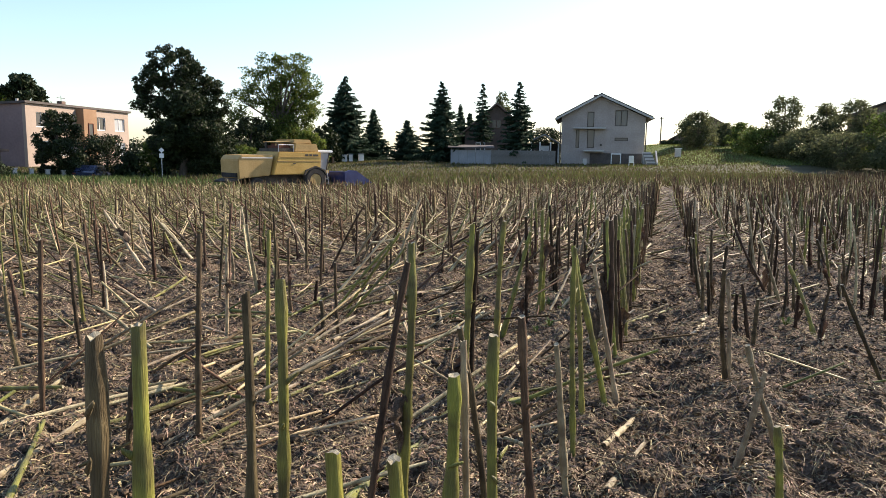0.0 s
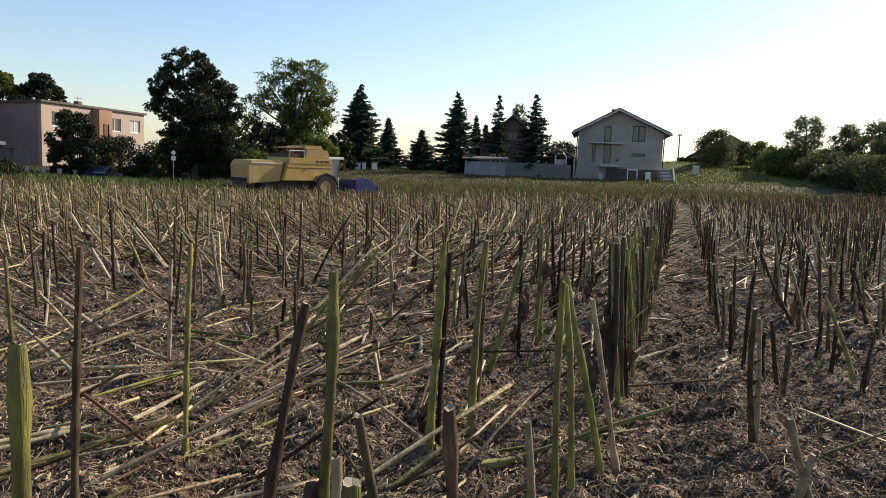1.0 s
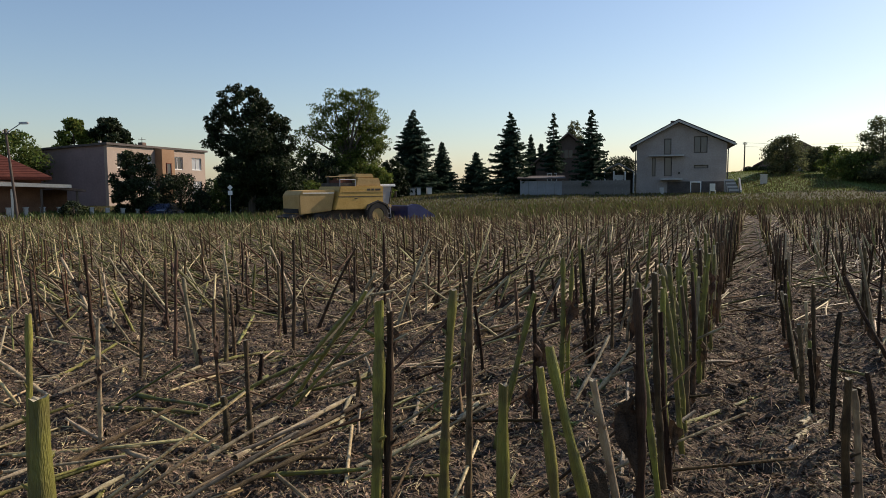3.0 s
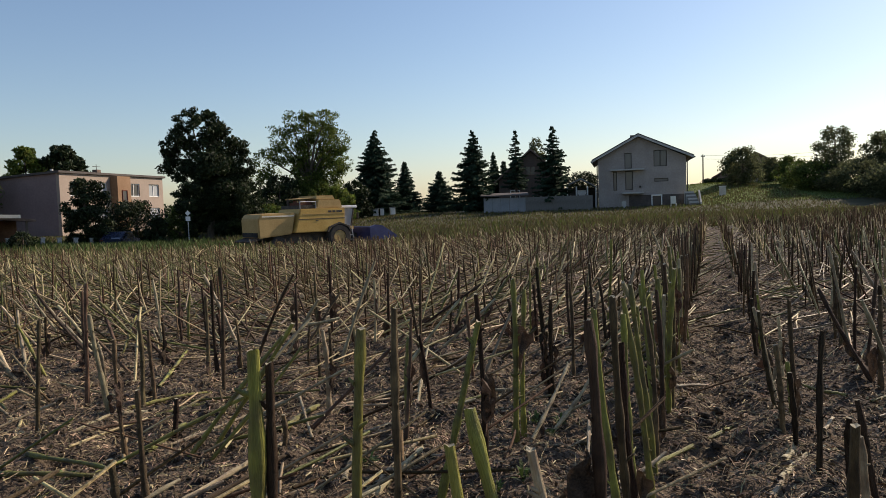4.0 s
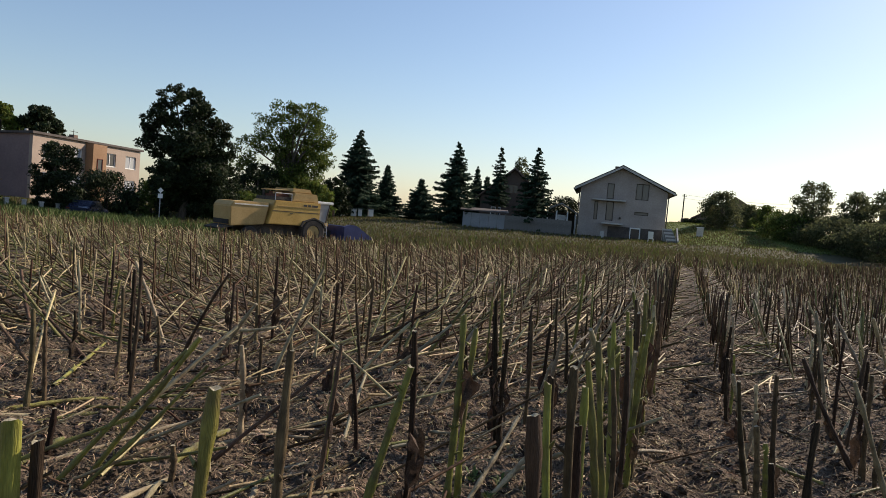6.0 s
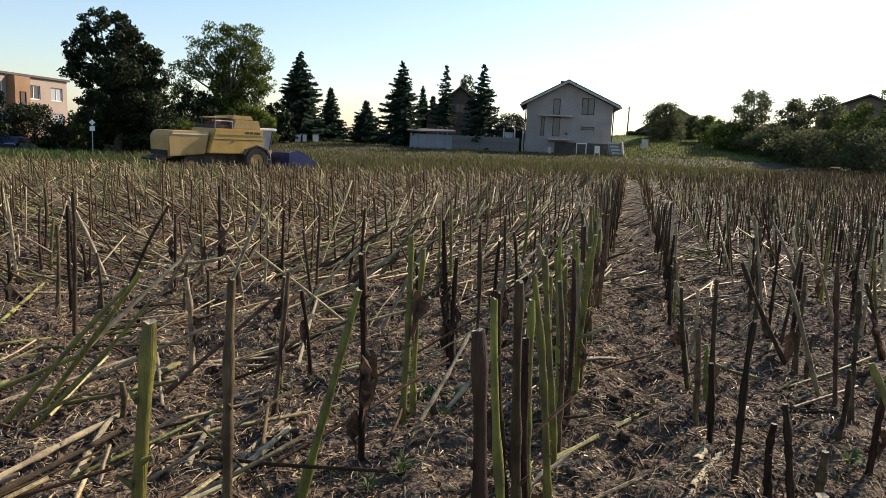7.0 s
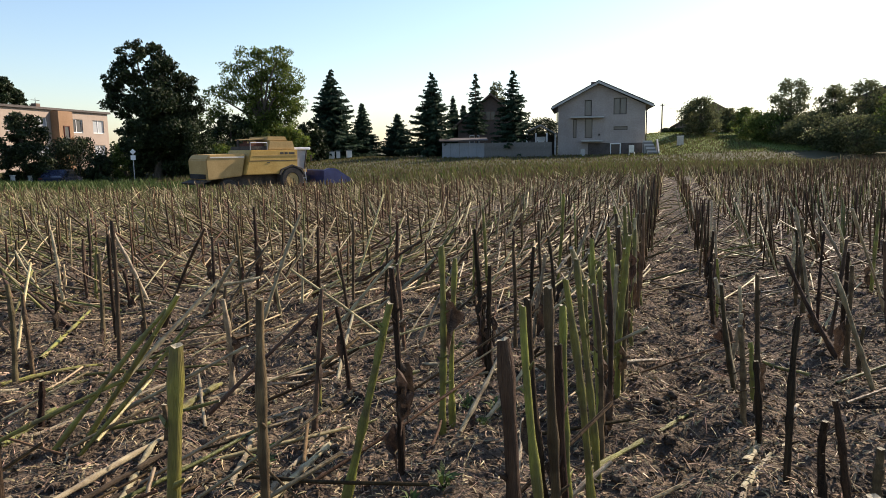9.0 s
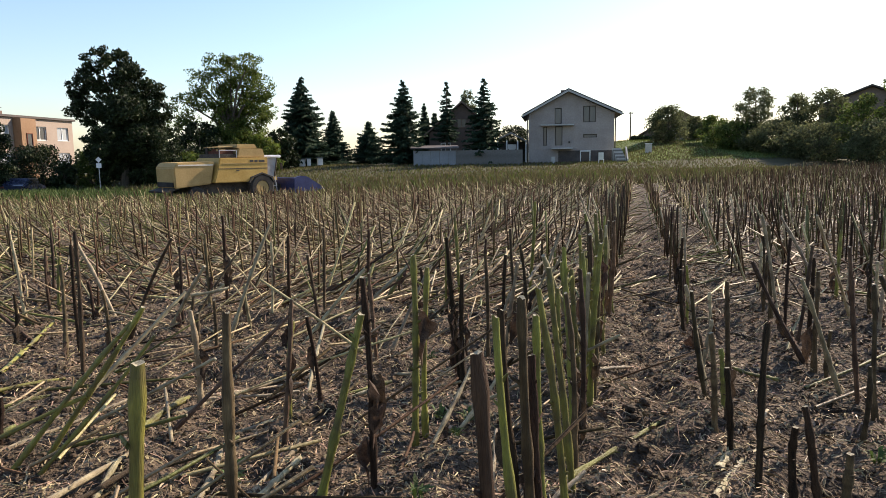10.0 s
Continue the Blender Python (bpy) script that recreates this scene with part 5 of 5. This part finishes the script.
stalk(1.78, 6.62, 1.74, 6.60, 0.92, "brown", 0.9)
stalk(1.93, 7.07, 1.91, 7.07, 0.96, "brown", 0.9)
stalk(2.92, 7.76, 2.75, 7.77, 0.72, "straw", 0.9)
stalk(2.64, 6.98, 2.61, 6.98, 0.61, "brown", 1.05)
stalk(2.58, 6.66, 2.56, 6.66, 0.52, "dark", 0.95)
stalk(2.52, 6.25, 2.62, 6.40, 0.80, "dark", 1.0)
stalk(2.64, 6.15, 2.64, 6.19, 0.40, "dark", 1.15)
stalk(2.74, 6.12, 2.67, 6.19, 0.49, "dark", 1.0)
stalk(2.66, 5.84, 2.66, 5.85, 0.42, "brown", 1.1)
stalk(3.73, 7.59, 3.42, 7.60, 0.78, "straw", 0.95)
stalk(3.71, 7.39, 3.58, 7.39, 1.01, "brown", 0.85)
stalk(3.64, 7.12, 3.55, 7.12, 0.83, "brown", 0.9)
stalk(1.35, 10.07, 1.35, 10.07, 0.67, "dark", 1.0, 3)
stalk(1.32, 7.94, 1.30, 7.94, 0.80, "dark", 1.0, 3)
stalk(-0.97, 6.98, -0.43, 7.01, 0.82, "green", 0.9)
stalk(-1.08, 6.86, -0.50, 7.02, 0.74, "green", 0.85)
stalk(-0.92, 6.84, -0.36, 7.0, 0.66, "green", 0.7)
stalk(-0.67, 8.70, -0.67, 8.70, 0.40, "brown", 0.9)
stalk(-1.73, 9.03, -1.77, 9.03, 0.91, "dark", 0.9)
stalk(-3.28, 11.69, -3.24, 11.69, 0.80, "brown", 0.9)
stalk(0.10, 10.19, 0.10, 10.19, 0.90, "brown", 0.9)
stalk(1.71, 10.04, 1.68, 10.04, 0.78, "brown", 0.9)
stalk(1.96, 10.01, 1.92, 10.02, 0.88, "brown", 0.9)
stalk(1.30, 7.98, 1.23, 7.97, 1.04, "dark", 0.95, 2)
stalk(-1.47, 8.49, -1.45, 8.49, 1.07, "brown", 0.9)
stalk(-2.30, 7.19, -2.25, 7.20, 0.84, "brown", 0.85)
stalk(-2.49, 8.13, -2.42, 8.14, 1.00, "brown", 0.9)
stalk(-0.46, 6.80, -0.44, 6.80, 0.28, "brown", 1.0)
stalk(-0.99, 5.79, -0.99, 5.79, 0.37, "brown", 1.2)
stalk(2.05, 9.75, 2.24, 9.94, 0.59, "straw", 0.9, 0, 0.42)
stalk(-0.95, 9.46, -0.65, 9.55, 0.43, "straw", 0.9, 0, 0.40)
stalk(-0.96, 9.44, -0.95, 9.46, 0.41, "brown", 0.8)



def fallen(x0, y0, x1, y1, kind, thick, lift=0.02):
    """One stalk lying on the soil."""
    ob = stalk(x0, y0, x1, y1, 0.03 + lift + float(surface(x1, y1) - height(x0, y0)), kind, thick, 0, 0.03 + float(surface(x0, y0) - height(x0, y0)))
    ob.name = "fallen_stalk"
    TAKEN.pop()
    return tagged(ob, "fallen pale sunflower stalk lying on the soil", "stalk", "fallen stalks")


fallen(-1.98, 4.52, -1.22, 4.20, "green", 0.80)
fallen(-0.40, 3.04, 0.04, 3.99, "green", 1.30)
fallen(-1.95, 3.00, -2.22, 3.81, "green", 0.90)
fallen(-2.79, 4.32, -2.32, 4.21, "green", 0.80)
fallen(-2.15, 3.28, -2.02, 4.13, "straw", 1.00)
fallen(0.90, 3.65, 1.32, 4.33, "straw", 1.00)
fallen(0.79, 3.16, 1.22, 3.90, "straw", 0.80)
fallen(-0.87, 5.71, -0.45, 6.87, "straw", 0.90)
fallen(-1.54, 4.72, -1.36, 5.35, "straw", 0.80)
fallen(-2.45, 3.77, -2.62, 4.73, "straw", 0.90)
fallen(-2.07, 6.77, -1.37, 6.41, "green", 0.80)
fallen(-0.96, 5.44, -0.40, 6.65, "brown", 0.90)
fallen(-1.89, 7.60, -1.38, 8.01, "straw", 0.80)
fallen(2.20, 6.03, 2.55, 6.51, "straw", 0.90)
fallen(-1.38, 5.07, -1.39, 5.22, "green", 0.80)
fallen(-1.40, 11.82, -1.12, 12.35, "straw", 0.80)
fallen(-0.35, 7.80, 0.21, 8.18, "straw", 0.60)
fallen(0.20, 6.36, 0.37, 6.94, "straw", 0.90)
fallen(0.01, 6.36, -0.03, 6.88, "straw", 1.00)
fallen(-0.58, 7.17, -0.47, 7.75, "green", 1.20)
fallen(-1.97, 7.83, -1.50, 8.28, "green", 0.90)
fallen(-1.35, 6.84, -1.26, 7.23, "green", 1.00)
fallen(2.32, 6.21, 2.77, 6.77, "straw", 0.90)
fallen(2.26, 8.14, 2.58, 8.31, "straw", 0.80)
fallen(-1.85, 11.32, -1.88, 12.36, "straw", 0.80)
fallen(-1.16, 9.24, -0.87, 9.36, "straw", 0.90)
fallen(0.14, 9.28, 0.47, 9.46, "straw", 0.90)
fallen(2.45, 6.49, 2.61, 6.71, "straw", 1.10)
fallen(3.97, 10.52, 4.63, 10.54, "straw", 0.60)
fallen(3.73, 9.64, 3.85, 8.93, "brown", 0.80)
fallen(-2.12, 6.35, -1.40, 6.32, "green", 0.90)
fallen(0.20, 6.22, 0.41, 6.72, "straw", 1.00)
fallen(-1.64, 7.62, -1.27, 7.85, "green", 1.00)
fallen(-0.35, 7.73, 0.23, 7.84, "straw", 0.60)
fallen(-0.46, 6.28, -0.48, 6.74, "straw", 0.90)
fallen(-0.66, 6.08, -0.39, 6.46, "brown", 1.10)
fallen(-1.96, 8.33, -2.48, 10.07, "green", 0.90)


def near_path(x, y, room):
    """True where a spot lies within so many metres of the walk."""
    for r0, r1 in zip(ROWS, ROWS[1:]):
        a, b = np.array(r0[1:3]), np.array(r1[1:3])
        d = b - a
        f = np.clip(np.dot(np.array([x, y]) - a, d) / max(1e-9, np.dot(d, d)), 0, 1)
        if np.hypot(*(a + f * d - (x, y))) < room:
            return True
    return False


def in_view_wedge(x, y):
    a = math.degrees(math.atan2(x - 0.4, y + 2.0))
    return -58 < a < 54


# broken stalks that lie slantwise beside the walk
rng = np.random.RandomState(77)
laid = 0
while laid < 20:
    x, y, turn, length = rng.uniform(-3.4, 0.1), rng.uniform(2.6, 7.4), rng.normal(0.75, 0.3), rng.uniform(0.55, 1.15)
    lift = rng.uniform(0.0, 0.22) * length
    ex, ey = x + math.cos(turn) * length * 0.9, y + math.sin(turn) * length * 0.9
    if near_path(x, y, 0.6) or near_path(ex, ey, 0.75) or min(math.hypot(ex - a, ey - b) for a, b in TAKEN) < 0.1:
        continue
    fallen(x, y, ex, ey, ("straw", "straw", "green", "brown")[rng.randint(4)], rng.uniform(0.55, 0.85), lift)
    laid += 1

# the rows of stubble
rng = np.random.RandomState(21)
feet, tops, tall, tint = [], [], [], []
singles = len(TAKEN)
for k in range(-75, 75):
    u = FIRST_ROW + ROW_GAP * k
    w = -1.0
    while w < 96:
        dense = (0.085 if k == 0 else 0.17 if k == 1 or k > 3 else 0.24) * (1.0 if w < 13 else 0.75)
        w += dense * rng.uniform(0.5, 1.6) * (1.0 if w < 45 else 1.25)
        x, y = u * ACROSS + w * ALONG + rng.normal(0, 0.045, 2)
        if y > float(field_edge(x)) or y < 0.5 or not in_view_wedge(x, y):
            continue
        if k < 0 and rng.rand() < (0.88 if y < 6.8 else 0.6 if y < 8.5 else 0.08 if k > -5 else 0.25):
            continue
        if y < 13 and min(math.hypot(x - a, y - b) for a, b in TAKEN) < (0.06 if k == 0 else 0.17 if y > 6 else 0.32):
            continue
        if y < 6.8 and -1.2 < x < 3.2:
            continue
        if y < 6.0 and near_path(x, y, 1.05 if y > 3.8 else 1.3):
            continue
        h = rng.normal(0.9, 0.12) if k == 0 else rng.normal(0.7, 0.16)
        flat = float(smooth(12, 19, y) * smooth(-3, -7, x) * (1 - smooth(36, 44, y)))
        if k == 1 and rng.rand() < 0.4:
            h *= 0.7
        if y > 12:
            h *= 1 - 0.26 * float(smooth(10, 22, y))
        h = min(1.15, max(0.3, h))
        lean = rng.normal(0, 0.06, 2) + np.array([-0.03, 0])
        bent = rng.rand() < max(0.7 * flat, 0.22 if y < 8 and k < 0 else 0.52 if -6 < k < 0 else 0.42 if k <= -6 else 0.35 if k in (2, 3) else 0.08)
        if bent:
            a, t = (rng.normal(0.5, 0.45) if -6 < k < 0 else rng.normal(2.75, 0.45)), rng.uniform(0.4, 1.7)
            if k >= 0:
                a, t = rng.normal(2.9, 0.7), rng.uniform(0.12, 0.6)
            lean = t * np.array([math.cos(a), math.sin(a)])
            h *= 1.1 / math.sqrt(1 + t * t)
        if singles < 285 and 2 < y < 11 and -4.5 < x < 6.0:
            p = rng.rand()
            kind = "green" if p < 0.12 else "dark" if p < 0.45 else "straw" if p < 0.6 else "brown"
            if bent:
                kind = "straw" if p < 0.55 else "green" if p < 0.68 else "brown"
            elif k == 0 and p < 0.45:
                kind = "green"
            stalk(x, y, x + lean[0] * h, y + lean[1] * h, h, kind, rng.uniform(0.75, 1.1), int(rng.rand() < 0.4) + int(rng.rand() < 0.25))
            singles += 1
            continue
        feet.append((x, y))
        tops.append((x + lean[0] * h, y + lean[1] * h))
        tall.append(h)
        margin = smooth(36, 50, y) * smooth(-6, -20, x) + 0.4 * flat
        tint.append(1 if rng.rand() < (0.16 if k < -3 else 0.14) + 0.6 * margin else (2 if rng.rand() < (0.62 if bent and k > -7 else 0.36 if bent else 0.08) else 0))


def field_bars(name, p0, p1, r0, r1, index, mats, label, sides=5, category="stalks", straight=False):
    """Many thin tapered bars joined into one mesh."""
    p0, p1 = np.asarray(p0, float), np.asarray(p1, float)
    d = p1 - p0
    d /= np.linalg.norm(d, axis=1)[:, None]
    ref = np.where(np.abs(d[:, 2:3]) > 0.7, [[1.0, 0, 0]], [[0, 0, 1.0]])
    a = np.cross(d, ref)
    a /= np.linalg.norm(a, axis=1)[:, None]
    b = np.cross(d, a)
    n = len(p0)
    ang = 2 * math.pi * np.arange(sides) / sides
    mid = (p0 + p1) / 2 + a * np.random.RandomState(3).normal(0, 0.012, (n, 1))
    rings = []
    for p, r in ((p0, r0), (p1, r1)) if straight else ((p0, r0), (mid, (r0 + r1) / 2), (p1, r1)):
        rings.append(p[:, None] + r[:, None, None] * (a[:, None] * np.cos(ang)[None, :, None] + b[:, None] * np.sin(ang)[None, :, None]))
    v = np.concatenate(rings, 1).reshape(-1, 3)
    steps = len(rings)
    base = (np.arange(n) * steps * sides)[:, None, None]
    one = np.array([[k * sides + i, k * sides + (i + 1) % sides, (k + 1) * sides + (i + 1) % sides, (k + 1) * sides + i] for k in range(steps - 1) for i in range(sides)] + ([] if straight else [[2 * sides, 2 * sides + 1, 2 * sides + 2, 2 * sides + 3]]))
    q = (base + one[None]).reshape(-1, 4)
    ob = new(name, mesh_of(name, v, q, mats, np.repeat(index, len(one))))
    return tagged(ob, label, category, kind="stuff")


feet, tops, tall = np.array(feet), np.array(tops), np.array(tall)
z = height(feet[:, 0], feet[:, 1])
r = rng.uniform(0.009, 0.0155, len(feet))
tint = np.array(tint)
for name, pick, sides, label in (("stubble", feet[:, 1] <= 18, 5, "rows of brown and greenish cut sunflower stubble"), ("far_stubble", feet[:, 1] > 18, 4, "distant rows of brown cut sunflower stubble")):
    field_bars(name, np.column_stack([feet, z - 0.04])[pick], np.column_stack([tops, z + tall])[pick], r[pick] * 1.1, r[pick] * 0.85, tint[pick], [FIELD_STALK, FIELD_GREEN, FIELD_STRAW], label, sides, straight=sides == 4)

# fallen stalks
lie0, lie1, lie_tint, count = [], [], [], 0
while len(lie0) < 15500:
    dist, a = 2.6 + 46 * rng.rand() ** 0.8, radians(rng.uniform(-46, 40))
    x, y = 0.6 + dist * math.sin(a), 1.0 + dist * math.cos(a)
    u = x * ACROSS[0] + y * ACROSS[1]
    if y > float(field_edge(x)) - 1 or (u > -0.4 and rng.rand() < 0.55) or (-0.25 < u < 0.4 and rng.rand() < 0.9):
        continue
    if y < 10 and rng.rand() < (0.92 if u > -0.8 else 0.8):
        continue
    length = rng.uniform(0.15, 0.7) if rng.rand() < 0.45 else rng.uniform(0.5, 1.15)
    turn = rng.normal(0.55, 0.5) if u > -4.5 else rng.normal(2.75, 0.45)
    if rng.rand() < 0.25:
        turn = rng.uniform(0, math.pi)
    rise_end = rng.uniform(0.0, 0.1) if rng.rand() < 0.5 else rng.uniform(0.1, 0.55) * length
    e = np.array([math.cos(turn), math.sin(turn)]) * math.sqrt(max(0.01, length ** 2 - rise_end ** 2))
    g0, g1 = float(height(x, y)), float(height(x + e[0], y + e[1]))
    p0, p1 = (x, y, g0 + 0.015), (x + e[0], y + e[1], g1 + 0.02 + rise_end)
    if y < 4.6 and (near_path(x, y, 0.5) or near_path(p1[0], p1[1], 0.5)) and rise_end > 0.1:
        continue
    if count < 50 and 2.5 < y < 9 and -4 < x < 5:
        s = stalk(p0[0], p0[1], p1[0], p1[1], p1[2] - g0, ("straw", "straw", "green")[rng.randint(3)], rng.uniform(0.55, 0.9), 0, 0.03)
        s.name = "fallen_stalk"
        tagged(s, "fallen pale sunflower stalk lying on the soil", "stalk", "fallen stalks")
        count += 1
        continue
    lie0.append(p0)
    lie1.append(p1)
    lie_tint.append(rng.choice([0, 1, 2], p=[0.2, 0.34, 0.46] if y > 12 and x < -3 else [0.36, 0.12, 0.52]))
r = rng.uniform(0.007, 0.0135, len(lie0))
lie0, lie1, lie_tint = np.array(lie0), np.array(lie1), np.array(lie_tint)
for name, pick, sides, label in (("fallen_stubble", lie0[:, 1] <= 14, 5, "fallen straw-coloured sunflower stalks across the field"), ("far_fallen_stubble", lie0[:, 1] > 14, 4, "distant flattened straw-coloured and greenish stalks")):
    field_bars(name, lie0[pick], lie1[pick], r[pick], r[pick] * 0.8, lie_tint[pick], [FIELD_STALK, FIELD_GREEN, FIELD_STRAW], label, sides, straight=sides == 4)

# chopped straw and crumbs on the soil
def ribbons(name, n, reach, length, width, mats, share, label, seed):
    """Thin torn strips of straw lying criss-cross on the soil."""
    g = np.random.RandomState(seed)
    dist, a = 1.4 + reach * g.rand(n) ** 1.45, np.radians(g.uniform(-46, 42, n))
    x, y = 0.6 + dist * np.sin(a), 0.4 + dist * np.cos(a)
    grow = 0.8 + dist / 18
    turn, size = g.uniform(0, 2 * math.pi, n), g.uniform(*length, n) * grow
    dx, dy = np.cos(turn) * size / 2, np.sin(turn) * size / 2
    lift, roll, w = g.uniform(0.003, 0.028, n), g.uniform(-1.2, 1.2, n), g.uniform(*width, n) * grow
    bow = g.normal(0, 0.12, n)
    sx, sy, sz = -np.sin(turn) * w * np.cos(roll), np.cos(turn) * w * np.cos(roll), w * np.sin(roll)
    z0, z1 = surface(x - dx, y - dy) + lift, surface(x + dx, y + dy) + lift * g.uniform(0.2, 1.6, n)
    mx, my = x - bow * dy, y + bow * dx
    zm = (z0 + z1) / 2 + np.abs(g.normal(0, 0.12, n)) * size
    ends = [np.stack([px + e * sx, py + e * sy, pz + e * sz], -1) for px, py, pz in ((x - dx, y - dy, z0), (mx, my, zm), (x + dx, y + dy, z1)) for e in (-1, 1)]
    v = np.stack(ends, 1).reshape(-1, 3)
    q = (6 * np.arange(n)[:, None, None] + np.array([[0, 1, 3, 2], [2, 3, 5, 4]])[None]).reshape(-1, 4)
    ob = new(name, mesh_of(name, v, q, mats, np.repeat(g.choice(len(mats), n, p=share), 2)))
    tagged(ob, label, "straw", kind="stuff")


ribbons("chopped_straw", 175000, 18, (0.012, 0.06), (0.0011, 0.0038), [LITTER, FIELD_STRAW], [0.9, 0.1], "chopped straw and stalk fibres on the soil", 81)
ribbons("straw_fibres", 26000, 9, (0.04, 0.16), (0.0007, 0.002), [LITTER, FIELD_STRAW], [0.85, 0.15], "long torn straw fibres matted on the soil", 82)


# withered leaves and clods near the walk
def crumbs(n, seed):
    g = np.random.RandomState(seed)
    dist, a = 1.6 + 12 * g.rand(n) ** 1.5, np.radians(g.uniform(-44, 42, n))
    x, y = 0.6 + dist * np.sin(a), 0.6 + dist * np.cos(a)
    c = np.column_stack([x, y, surface(x, y) + g.uniform(0, 0.02, n)])
    s = g.uniform(0.008, 0.028, n)[:, None]
    e = g.normal(size=(n, 2, 3)) * [1, 1, 0.75]
    e /= np.linalg.norm(e, axis=2)[..., None]
    m = np.cross(e[:, 0], e[:, 1])
    v = np.stack([c - e[:, 0] * s, c - e[:, 1] * s * 0.6 + m * s * 0.3, c + e[:, 0] * s, c + e[:, 1] * s * 0.6 + m * s * 0.3], 1).reshape(-1, 3)
    ob = new("leaf_litter", mesh_of("leaf_litter", v, np.arange(4 * n).reshape(-1, 4), [DRY_LEAF, LITTER], g.choice([0, 1], n, p=[0.4, 0.6])))
    tagged(ob, "crumbled brown leaf litter between the rows", "litter", kind="stuff")


crumbs(46000, 31)


def clods(n, seed):
    g = np.random.RandomState(seed)
    dist, a = 1.6 + 14 * g.rand(n) ** 1.4, np.radians(g.uniform(-44, 42, n))
    x, y = 0.6 + dist * np.sin(a), 0.6 + dist * np.cos(a)
    s = 0.011 + 0.03 * g.rand(n) ** 3
    c = np.column_stack([x, y, surface(x, y) + s * 0.25])
    cube = np.array([(i, j, k) for k in (-1, 1) for j in (-1, 1) for i in (-1, 1)], float)
    v = cube[None] * (1 - 0.3 * (cube[None, :, 2:] > 0)) * g.uniform(0.45, 1.1, (n, 8, 3)) * [1, 1, 0.65] * s[:, None, None]
    w = g.uniform(0, 6.28, n)
    co, si = np.cos(w)[:, None], np.sin(w)[:, None]
    v = np.stack([v[..., 0] * co - v[..., 1] * si, v[..., 0] * si + v[..., 1] * co, v[..., 2]], -1) + c[:, None]
    q = np.array([(0, 2, 3, 1), (4, 5, 7, 6), (0, 1, 5, 4), (2, 6, 7, 3), (0, 4, 6, 2), (1, 3, 7, 5)])
    ob = new("clods", mesh_of("clods", v.reshape(-1, 3), (8 * np.arange(n)[:, None, None] + q[None]).reshape(-1, 4), [SOIL]))
    tagged(ob, "loose crumbly clods of brown soil between the rows", "clods", kind="stuff")


clods(11000, 33)


def weed(x, y, size, seed):
    g = np.random.RandomState(seed)
    t = thing("weed", pose(x, y, float(height(x, y))), "small green weed growing between stubble rows", "weed", "weeds")
    vs = []
    for i in range(26):
        a, l = g.uniform(0, 6.28), size * g.uniform(0.4, 1)
        o, s = np.array([math.cos(a), math.sin(a), 0]), np.array([-math.sin(a), math.cos(a), 0])
        h = l * g.uniform(0.4, 1.3)
        vs += [o * 0.01, o * l * 0.5 + s * l * 0.12 + [0, 0, h * 0.75], o * l + [0, 0, h * 0.8], o * l * 0.5 - s * l * 0.12 + [0, 0, h * 0.7]]
    ob = new("leaves", mesh_of("leaves", np.array(vs), np.arange(len(vs)).reshape(-1, 4), [WEED]))
    ob.parent = t


for k, (x, y) in enumerate(((1.22, 7.1), (1.30, 7.3), (1.14, 7.35), (1.0, 6.35), (0.86, 6.2), (1.1, 8.6), (-0.4, 4.9), (0.1, 6.6), (2.3, 9.2), (-1.6, 6.4), (3.3, 6.6))):
    weed(x, y, 0.07 + 0.014 * (k % 4), 300 + k)
